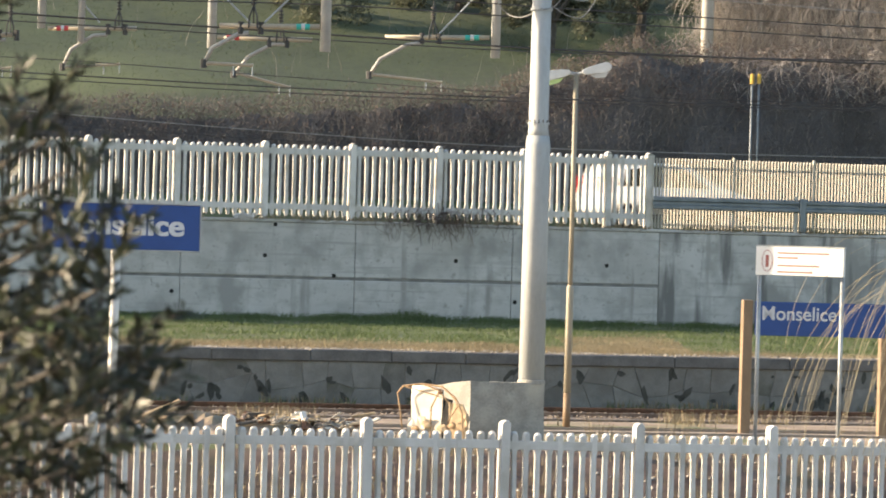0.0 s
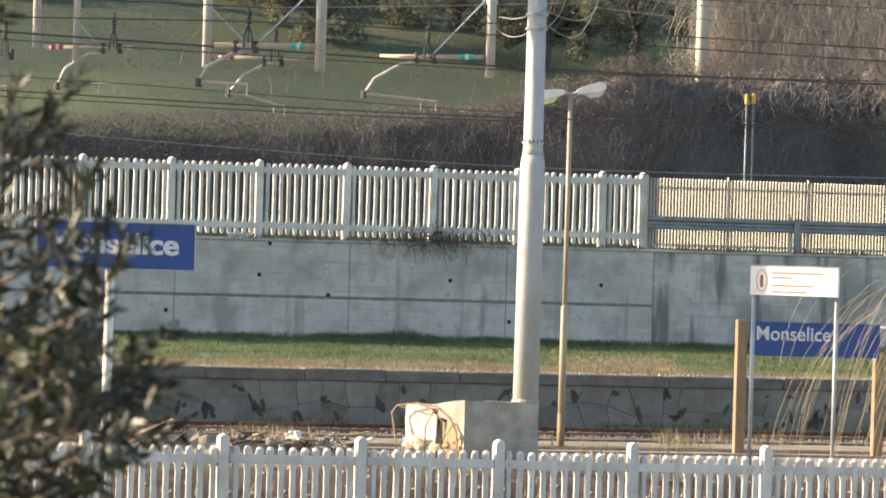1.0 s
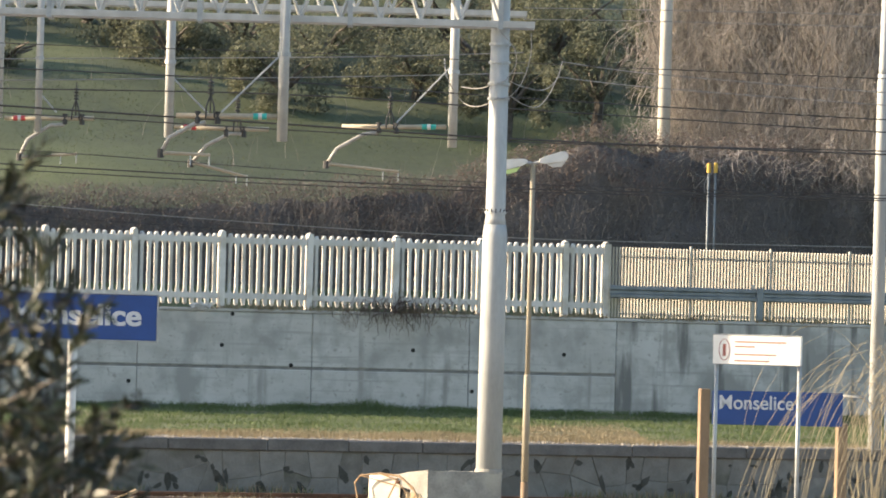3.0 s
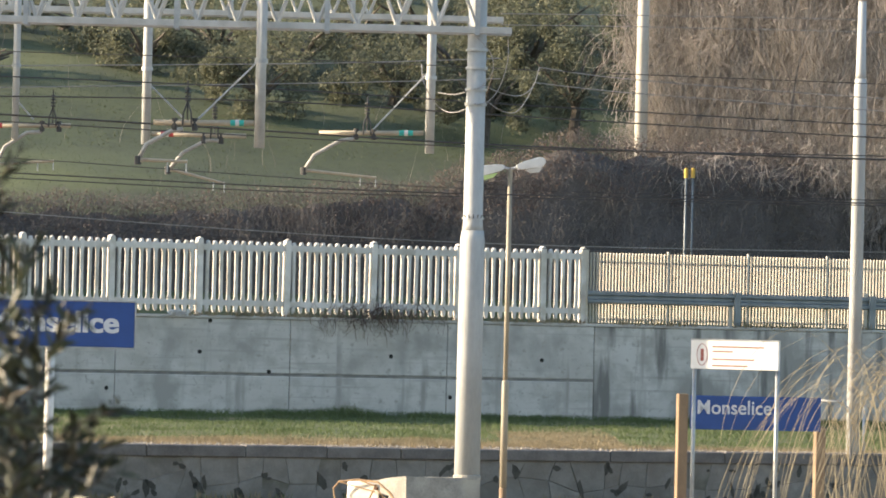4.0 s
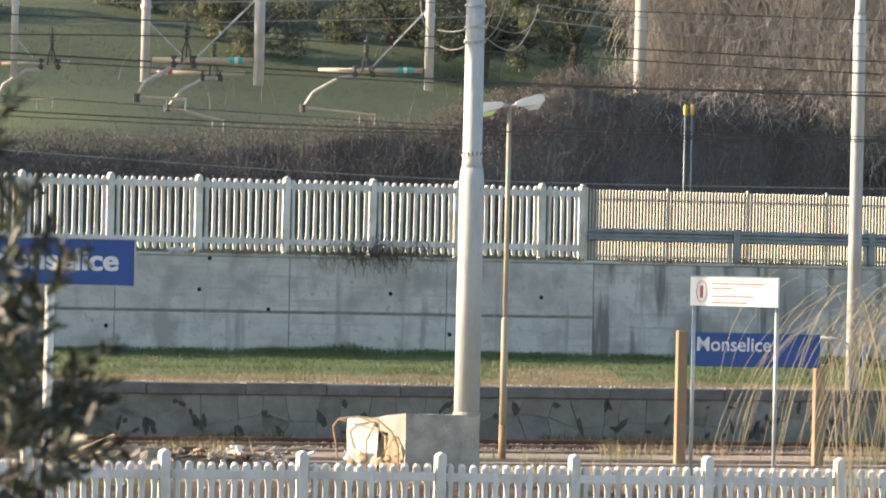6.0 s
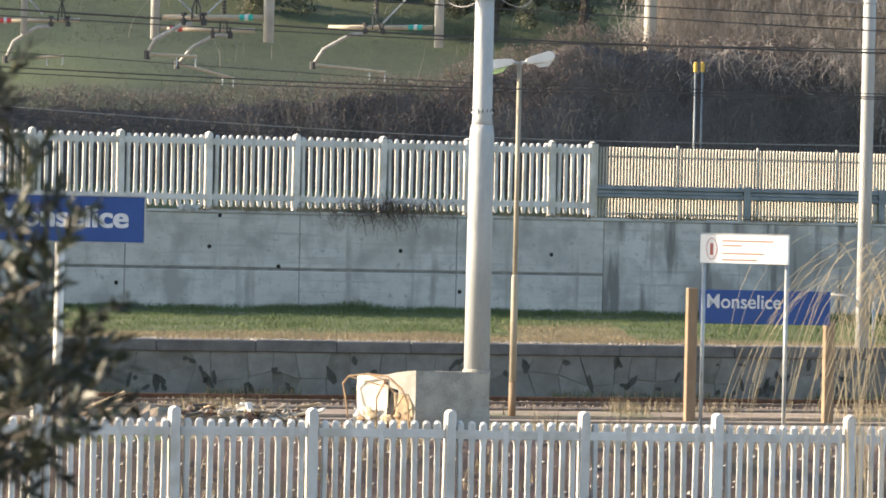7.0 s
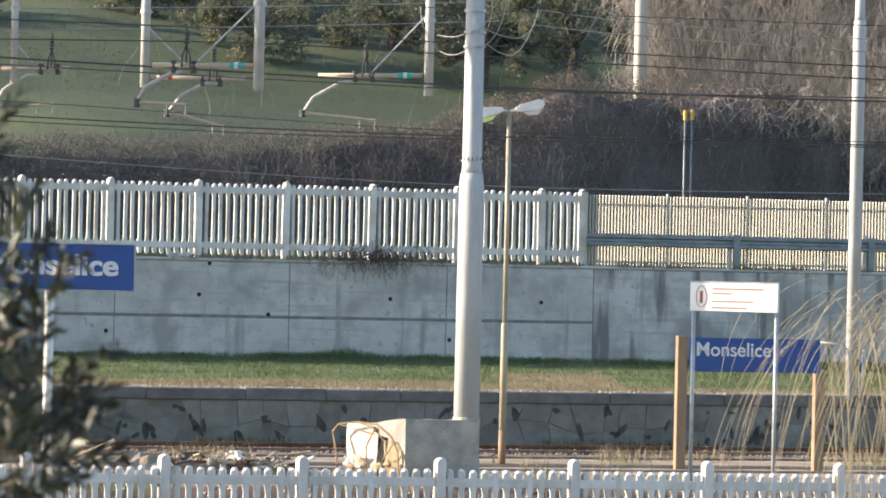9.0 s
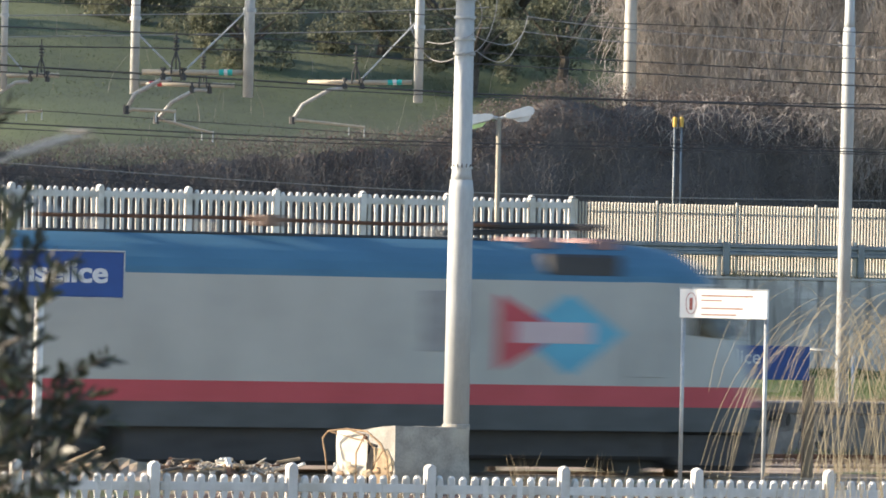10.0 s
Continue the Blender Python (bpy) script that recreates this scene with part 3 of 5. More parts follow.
def beam(p0, x1, depth, bay, label):
    """A lattice beam running to the left from p0 (its lower chord) to x1."""
    t = thing("lattice_beam", label, "lattice beam", pose(*p0))
    L = x1 - p0[0]
    for y in (-0.22, 0.22):
        for z in (0.0, depth):
            bm = B()
            box(bm, L, 0.55, y - 0.05, y + 0.05, z, z + 0.11, 0.006)
            part("chord", bm, "truss", t)
        n = int(abs(L) / bay)
        bm = B()
        tube(bm, [(0, y, 0.08), (-bay / 2, y, depth + 0.03)], 0.026, 6)
        d0 = part("diagonal", bm, "truss", t)
        bm = B()
        tube(bm, [(0, y, 0.08), (bay / 2, y, depth + 0.03)], 0.026, 6)
        d1 = part("diagonal", bm, "truss", t)
        d1.matrix_basis = pose(-bay, 0, 0)
        for k in range(1, n):
            again("diagonal", d0, t, pose(-k * bay, 0, 0))
            again("diagonal", d1, t, pose(-(k + 1) * bay, 0, 0))
    for k in range(0, int(abs(L) / 2.4)):
        for y in (-0.22, 0.22):
            bm = B()
            box(bm, -k * 2.4 - 0.04, -k * 2.4 + 0.04, y - 0.055, y + 0.055, -0.03, depth + 0.12)
            part("upright", bm, "galv", t)
    return t


BM = (1.464, 75.000, 8.156)
beam((BM[0], BM[1] + 0.0, BM[2]), -16.0, 0.95, 0.64, "pale painted steel lattice beam carried by the concrete mast")
B2 = (2.257, 92.000, 9.376)
beam((B2[0] - 0.5, B2[1], B2[2]), -18.0, 0.95, 0.7, "grey steel lattice beam behind the nearer one")


def drop_tube(p, top, r):
    t = thing("drop_tube", "round galvanised drop tube hanging from the lattice beam", "drop tube", pose(*p), "drop tubes")
    bm = B()
    tube(bm, [(0, 0, 0), (0, 0, top - p[2])], r, 14)
    part("shaft", bm, "tube_grey", t, smooth=True)
    bm = B()
    tube(bm, [(0, 0, 1.35), (0, 0, 1.42)], r * 1.25, 14)
    part("collar", bm, "galv", t)
    return t


def cantilever(root, arm, colour, stay, stack, elbow, drop, ends, label):
    """Horizontal insulated pipe, stay, insulator stack, curved arm, steady arm and droppers."""
    c = thing("cantilever", label, "overhead bracket", pose(*root), "overhead brackets")
    R = Vector(root)
    def loc(p):
        return Vector(p) - R
    a = loc(arm)
    bm = B()
    tube(bm, [(0, 0, 0), a], 0.045, 10)
    part("pipe", bm, "beige", c, smooth=True)
    bm = B()
    tube(bm, [a * 0.10, a * 0.235], 0.049, 10)
    part("colour_band", bm, colour, c)
    bm = B()
    tube(bm, [a * 0.15, a * 0.185], 0.053, 10)
    part("white_band", bm, "white", c)
    if stay:
        bm = B()
        tube(bm, [loc(stay[0]), loc(stay[1])], 0.017, 6)
        part("stay", bm, "galv", c)
    s = loc(stack)
    bm = B()
    tube(bm, [s + Vector((0, 0, -0.05)), s + Vector((0, 0, 0.62))], 0.013, 6)
    part("suspension_rod", bm, "darkmetal", c)
    for k in range(4):
        bm = B()
        tube(bm, [s + Vector((0, 0, 0.30 + k * 0.06)), s + Vector((0, 0, 0.325 + k * 0.06)), s + Vector((0, 0, 0.34 + k * 0.06))], [0.05, 0.05, 0.02], 10)
        part("insulator_shed", bm, "darkmetal", c)
    for dx in (-0.07, 0.07):
        bm = B()
        tube(bm, [s + Vector((dx, -0.06, -0.08)), s + Vector((dx * 0.9, -0.06, 0.1)), s + Vector((0, 0, 0.3))], 0.015, 6)
        part("hanger", bm, "darkmetal", c)
    for k in (-0.2, 0.12):
        bm = B()
        q = s + Vector((k, 0, -0.07))
        tube(bm, [q + Vector((0, 0, -0.1)), q + Vector((0, 0, 0.1))], 0.05, 8)
        part("clamp", bm, "darkmetal", c)
    e = [loc(p) for p in elbow]
    pts = [e[0], e[0].lerp(e[1], 0.6), e[1], e[1].lerp(e[2], 0.35), e[1].lerp(e[2], 0.8), e[2], e[3]] if len(e) == 4 else e
    bm = B()
    tube(bm, pts, 0.036, 10)
    part("curved_arm", bm, "arm_metal", c, smooth=True)
    d = loc(drop)
    bm = B()
    tube(bm, [e[-1], e[-1] + Vector((0.1, 0, 0.02)), d], [0.045, 0.03, 0.024], 8)
    part("steady_arm", bm, "beige", c)
    bm = B()
    tube(bm, [e[-1] + Vector((0, 0, -0.06)), e[-1] + Vector((0, 0, 0.08))], 0.055, 8)
    part("knuckle", bm, "darkmetal", c)
    for k in ends:
        p = e[-1].lerp(d, k)
        bm = B()
        tube(bm, [p + Vector((0, 0, 0.03)), p + Vector((0.0, 0, -0.17))], 0.012, 6)
        part("dropper_clip", bm, "galv", c)
    return c


drop_tube((-1.965, 74.600, 6.244), BM[2] + 1.2, 0.085)
drop_tube((0.855, 86.000, 6.591), B2[2] + 1.0, 0.085)
drop_tube((-4.348, 86.000, 6.632), B2[2] + 1.0, 0.085)
drop_tube((-6.900, 88.000, 6.736), B2[2] + 1.0, 0.068)
drop_tube((-7.648, 88.000, 6.980), B2[2] + 1.0, 0.08)
cantilever((-2.056, 74.600, 6.637), (-3.656, 74.600, 6.610), "teal", ((-2.047, 74.600, 7.590), (-2.939, 74.600, 6.684)), (-3.118, 74.600, 6.661), [(-3.186, 74.600, 6.516), (-3.365, 74.600, 6.484), (-3.763, 74.600, 6.257), (-3.890, 74.600, 5.993)], (-3.099, 74.600, 5.997), (0.6, 0.98), "beige insulated cantilever pipe with a teal band and curved steel arm")
cantilever((0.741, 86.000, 6.961), (-1.175, 86.000, 6.918), "teal", ((0.773, 86.000, 8.049), (-0.203, 86.000, 6.986)), (-0.296, 86.000, 6.984), [(-0.509, 86.000, 6.833), (-0.767, 86.000, 6.794), (-1.257, 86.000, 6.511), (-1.445, 86.000, 6.206)], (-0.106, 86.000, 6.119), (0.78, 0.99), "beige insulated cantilever pipe with a teal band and curved steel arm")
cantilever((-4.250, 86.000, 6.832), (-2.509, 86.000, 6.828), "redband", ((-4.338, 86.000, 7.772), (-3.657, 86.000, 7.118)), (-3.090, 86.000, 6.843), [(-2.942, 86.000, 6.734), (-3.232, 86.000, 6.736), (-3.660, 86.000, 6.496), (-3.931, 86.000, 6.157)], (-2.879, 86.000, 5.948), (0.8, 0.99), "beige insulated cantilever pipe with a red band and thin steady arm")
cantilever((-7.532, 88.000, 6.983), (-5.858, 88.000, 7.019), "redband", ((-6.921, 88.000, 7.509), (-6.560, 88.000, 7.116)), (-6.198, 88.000, 7.063), [(-6.405, 88.000, 6.887), (-6.670, 88.000, 6.869), (-7.087, 88.000, 6.593), (-7.236, 88.000, 6.249)], (-6.157, 88.000, 6.343), (0.72, 0.99), "beige insulated cantilever pipe with a red band and thin steady arm")
cantilever((-9.161, 88.000, 6.831), (-8.185, 88.000, 6.837), "redband", None, (-8.229, 88.000, 6.900), [(-8.310, 88.000, 6.749), (-8.522, 88.000, 6.722), (-8.886, 88.000, 6.468), (-9.035, 88.000, 6.114)], (-8.190, 88.000, 6.223), (0.8, 0.99), "beige insulated cantilever pipe with a red band and thin steady arm")


def wire(pts, r, material, label="thin dark overhead wire of the electric line"):
    pts = [Vector(p) for p in pts]
    out = []
    for i in range(len(pts) - 1):
        p0, p1, p2, p3 = pts[max(i - 1, 0)], pts[i], pts[i + 1], pts[min(i + 2, len(pts) - 1)]
        for k in range(6):
            t = k / 6
            out.append(0.5 * (2 * p1 + (p2 - p0) * t + (2 * p0 - 5 * p1 + 4 * p2 - p3) * t * t + (3 * p1 - p0 - 3 * p2 + p3) * t ** 3))
    out.append(pts[-1])
    bm = B()
    tube(bm, out, r, 5)
    return tagged(link_mesh("overhead_wire", bm, material), label, "wire", "overhead wires")


for line, r, material in (
    ([(-11.805, 75.615, 7.023), (-7.365, 76.888, 6.818), (-2.214, 78.365, 6.665), (2.052, 79.588, 6.552), (7.572, 81.171, 6.525), (10.949, 82.140, 6.541)], 0.016, "wire"),
    ([(-12.098, 77.531, 6.844), (-7.548, 78.836, 6.762), (-2.267, 80.350, 6.641), (2.106, 81.604, 6.573), (7.762, 83.226, 6.644), (11.224, 84.218, 6.691)], 0.010, "wire"),
    ([(-12.104, 77.529, 7.105), (-7.558, 78.833, 7.141), (-2.284, 80.345, 7.241), (2.089, 81.599, 7.142), (7.752, 83.223, 7.005), (11.216, 84.216, 6.955)], 0.012, "wire"),
    ([(-12.712, 81.355, 7.660), (-7.942, 82.723, 7.684), (-2.403, 84.311, 7.644), (2.687, 85.770, 7.502), (8.128, 87.331, 7.394), (11.762, 88.373, 7.366)], 0.012, "wire"),
    ([(-11.928, 76.580, 6.005), (-6.856, 78.034, 5.866), (-2.216, 79.365, 5.766), (1.390, 80.398, 5.738), (7.691, 82.205, 5.778), (11.110, 83.186, 5.815)], 0.012, "wire"),
    ([(-12.817, 82.325, 5.972), (-7.367, 83.887, 5.919), (-2.380, 85.318, 5.821), (1.496, 86.429, 5.821), (8.269, 88.371, 5.884), (11.945, 89.425, 5.934)], 0.010, "wire"),
    ([(-12.826, 82.322, 6.319), (-7.357, 83.890, 6.284), (-2.387, 85.315, 6.098), (1.491, 86.428, 5.977), (8.266, 88.370, 5.991), (11.942, 89.424, 6.009)], 0.008, "wire"),
    ([(-14.897, 95.728, 6.037), (-9.271, 97.342, 5.629), (-2.744, 99.213, 5.302), (2.658, 100.762, 5.162), (9.646, 102.766, 5.197), (13.920, 103.991, 5.267)], 0.010, "lightwire"),
    ([(-15.335, 98.603, 5.749), (-9.542, 100.264, 5.431), (-2.821, 102.191, 5.175), (2.740, 103.786, 5.128), (9.937, 105.849, 5.188), (14.339, 107.112, 5.272)], 0.008, "wire"),
    ([(-10.208, 87.073, 7.944), (-7.142, 87.952, 8.103), (-1.241, 89.644, 8.383), (2.239, 90.642, 8.616)], 0.010, "lightwire"),
    ([(-10.199, 87.075, 7.545), (-7.133, 87.955, 7.701), (-1.232, 89.647, 8.005), (2.248, 90.645, 8.222)], 0.010, "lightwire"),
    ([(2.927, 88.839, 8.366), (4.804, 89.378, 8.200), (9.803, 90.811, 8.015), (12.456, 91.572, 7.978)], 0.010, "lightwire"),
    ([(2.847, 88.816, 8.074), (4.810, 89.379, 7.942), (9.808, 90.812, 7.774), (12.461, 91.573, 7.757)], 0.010, "lightwire"),
    ([(-9.538, 81.265, 8.098), (-6.672, 82.087, 8.073), (-1.159, 83.668, 8.128), (3.416, 84.980, 8.100), (9.351, 86.681, 8.095)], 0.008, "wire"),
    ([(2.367, 96.679, 9.858), (5.211, 97.494, 9.941), (10.656, 99.056, 10.072), (13.549, 99.885, 10.143)], 0.009, "lightwire"),
    ([(2.372, 96.680, 9.625), (5.216, 97.496, 9.706), (10.662, 99.057, 9.809), (13.555, 99.887, 9.878)], 0.009, "lightwire"),
):
    wire(line, r, material)
for line in (
    [(1.461, 74.800, 8.099), (1.683, 74.800, 7.852), (1.726, 74.800, 7.582), (1.587, 74.800, 7.353), (1.480, 74.800, 7.278)],
    [(1.958, 74.800, 8.084), (1.957, 74.800, 7.723), (1.840, 74.800, 7.314), (1.665, 74.800, 7.084), (1.486, 74.800, 7.026)],
    [(1.587, 74.800, 7.335), (1.875, 75.400, 7.251), (2.209, 75.900, 7.236), (2.428, 76.300, 7.425), (2.524, 76.600, 7.737)],
    [(1.665, 74.800, 7.066), (1.882, 75.400, 6.969), (2.124, 75.900, 6.959), (2.314, 76.300, 7.183), (2.455, 76.600, 7.486)],
    [(1.467, 74.800, 7.043), (1.152, 75.200, 6.908), (0.885, 75.800, 7.017), (0.638, 74.600, 7.321), (0.605, 77.000, 7.758)],
    [(1.462, 74.800, 7.278), (1.145, 75.200, 7.198), (0.880, 75.800, 7.246)],
):
    wire(line, 0.0075, "lightwire", "grey jumper cable looping beside the concrete mast")


# ---- lamp, signs, block, debris ----
def platform_lamp():
    p = (2.258, 82.700, 0.075)
    t = thing("platform_lamp", "slim galvanised platform lamp post with two white heads", "lamp post", pose(p[0], p[1], 0.0))
    top = 6.255
    zj = 2.468
    bm = B()
    tube(bm, [(0, 0, 0), (0, 0, 0.62)], 0.068, 12)
    part("rusty_foot", bm, "orange_post", t, "rust-orange painted foot", True)
    bm = B()
    tube(bm, [(0, 0, 0.6), (0, 0, zj), (0, 0, zj + 0.05)], [0.064, 0.062, 0.045], 12)
    part("lower_tube", bm, "lamp_tube", t, smooth=True)
    bm = B()
    tube(bm, [(0, 0, zj), (0, 0, top)], 0.043, 12)
    part("upper_tube", bm, "lamp_tube", t, smooth=True)
    bm = B()
    tube(bm, [(-0.16, 0, top + 0.02), (0, 0, top - 0.02), (0.16, 0, top + 0.03)], 0.03, 8)
    part("bracket", bm, "galv", t)
    for sx, tilt in ((1, -14), (-1, 10)):
        bm = B()
        prism(bm, [(0.0, -0.03), (0.1, -0.06), (0.42, -0.10), (0.52, -0.06), (0.54, 0.03), (0.46, 0.09), (0.15, 0.07), (0.0, 0.04)], -0.12, 0.12)
        bmesh.ops.bevel(bm, geom=list(bm.edges), offset=0.018, segments=2, affect="EDGES")
        h = part("lamp_head", bm, "lamp_grey", t, "pale grey housing")
        h.matrix_basis = pose(0.1 * sx, 0, top + 0.02, 0, tilt * (1 if sx > 0 else 1), 0 if sx > 0 else 180)
        bm = B()
        prism(bm, [(0.14, -0.08), (0.22, -0.15), (0.38, -0.17), (0.46, -0.10)], -0.09, 0.09)
        part("lens", bm, "lamp_green" if sx < 0 else "white", h, "yellow-green lens" if sx < 0 else "pale lens")
    return t


platform_lamp()


def sign_left():
    a, b = (-6.210, 73.000, 3.741), (-3.825, 73.000, 3.069)
    w, z1, z0 = b[0] - a[0] + 0.07, 3.739, 3.036
    t = thing("station_sign", "blue enamel station name sign with white letters on one white post", "station sign", pose((a[0] + b[0]) / 2, 73, 0))
    bm = B()
    box(bm, -w / 2, w / 2, -0.02, 0.03, z0, z1, 0.01)
    part("panel", bm, "blue", t)
    for z in (z0 - 0.025, z1):
        bm = B()
        box(bm, -w / 2 - 0.02, w / 2 + 0.02, -0.03, 0.035, z, z + 0.025, 0.006)
        part("frame_rail", bm, "galv", t)
    for x in (-w / 2 - 0.02, w / 2):
        bm = B()
        box(bm, x, x + 0.02, -0.03, 0.035, z0, z1)
        part("frame_rail", bm, "galv", t)
    words("Monselice", 0.455, t, "letter", pose(-w / 2 + 0.14, -0.024, (z0 + z1) / 2 - 0.12, 90, 0, 0) @ Matrix.Diagonal((1.12, 1, 1, 1)), 0.010)
    words("Monselice", 0.455, t, "letter", pose(-w / 2 + 0.155, -0.0265, (z0 + z1) / 2 - 0.12, 90, 0, 0) @ Matrix.Diagonal((1.12, 1, 1, 1)), 0.010)
    bm = B()
    x = -5.096 - (a[0] + b[0]) / 2
    tube(bm, [(x, 0.07, -0.2), (x, 0.07, z1 - 0.05)], 0.075, 12)
    part("post", bm, "white", t, smooth=True)
    return t


sign_left()


def sign_right():
    p = (5.363, 82.300, 0.080)
    t = thing("station_sign", "long blue station name sign with white letters between two brown posts", "station sign", pose(p[0], 82.3, 0, 0, 0, 8))
    z1, z0 = 2.339, 1.744
    top = 2.361
    w = 7.745 - p[0]
    bm = B()
    box(bm, 0.12, w + 0.08, -0.13, -0.09, z0, z1, 0.008)
    part("panel", bm, "blue", t)
    words("Monselice", 0.345, t, "letter", pose(0.225, -0.136, (z0 + z1) / 2 - 0.02, 90, 0, 0) @ Matrix.Diagonal((0.97, 1, 1, 1)), 0.004)
    for x, hh in ((0.0, top), (w + 0.1, top - 0.55)):
        bm = B()
        box(bm, x - 0.09, x + 0.09, -0.1, 0.1, -0.06, hh, 0.012)
        part("post", bm, "orange_post", t)
    return t


sign_right()


def sign_white():
    a, b = (4.985, 74.600, 3.355), (6.346, 74.600, 2.917)
    p0 = 5.059
    t = thing("notice_board", "white warning notice board on two thin steel posts", "notice board", pose(a[0], 74.6, 0, 0, 0, -22))
    w, z1, z0 = (b[0] - a[0]) * 1.072, 3.356, 2.898
    bm = B()
    box(bm, 0, w, -0.025, 0.055, z0, z1, 0.008)
    part("panel", bm, "board_white", t)
    bm = B()
    box(bm, -0.015, w + 0.015, -0.03, 0.03, z1, z1 + 0.02)
    part("frame_rail", bm, "galv", t)
    for x in (0.03, w - 0.05):
        bm = B()
        tube(bm, [(x, 0.092, 0.0), (x, 0.092, z0 + 0.1)], 0.033, 10)
        part("post", bm, "galv", t, smooth=True)
    bm = B()
    ring = [(0.19 + 0.085 * math.cos(k / 16 * 2 * math.pi), -0.028, (z0 + z1) / 2 + 0.17 * math.sin(k / 16 * 2 * math.pi)) for k in range(17)]
    tube(bm, ring, 0.005, 5)
    part("oval_mark", bm, "sign_red", t)
    bm = B()
    box(bm, 0.165, 0.215, -0.029, -0.02, (z0 + z1) / 2 - 0.1, (z0 + z1) / 2 + 0.09)
    part("mark_bar", bm, "sign_red", t)
    for k, (x0, x1) in enumerate(((0.36, 1.22), (0.36, 0.70), (0.36, 1.06), (0.36, 0.95))):
        zz = z1 - 0.1 - (0.075 if k < 2 else 0.1) * k
        bm = B()
        box(bm, x0, x1, -0.0285, -0.02, zz - 0.013, zz + 0.013)
        part("text_bar", bm, "sign_text", t)
    return t


sign_white()


def mast_block():
    p = (1.111, 75.000, 0.305)
    t = thing("mast_foundation", "rough grey concrete foundation block under the mast", "concrete block", pose(0.494, 74.3, -0.05))
    bm = B()
    w, h = 1.685 - 0.494, 1.11
    u, v = Vector((w, 0.58, 0)), Vector((-0.80, 0.75, 0))
    base = [Vector((0, 0, 0)), u, u + v * 1.1, v * 1.1]
    lo = [bm.verts.new(q) for q in base]
    hi = [bm.verts.new(q + Vector((0, 0, h + dz))) for q, dz in zip(base, (0.03, 0.0, -0.02, -0.12))]
    bm.faces.new(lo[::-1]), bm.faces.new(hi)
    for i in range(4):
        bm.faces.new((lo[i], lo[(i + 1) % 4], hi[(i + 1) % 4], hi[i]))
    bmesh.ops.subdivide_edges(bm, edges=list(bm.edges), cuts=7, use_grid_fill=True)
    for q in bm.verts:
        q.co += Vector((noise.noise(q.co * 3), noise.noise(q.co * 3 + Vector((9, 0, 0))), noise.noise(q.co * 3 + Vector((0, 9, 0))))) * 0.018
    part("block", bm, "block", t)
    bm = B()
    c = Vector((BIG[0], BIG[1], 1.1)) - Vector(t.matrix_basis.translation)
    tube(bm, [(c.x, c.y, c.z - 0.06), (c.x, c.y, c.z + 0.0), (c.x, c.y, c.z + 0.02)], [0.225, 0.222, 0.20], 16)
    part("mortar_collar", bm, "block", t)
    return t


mast_block()


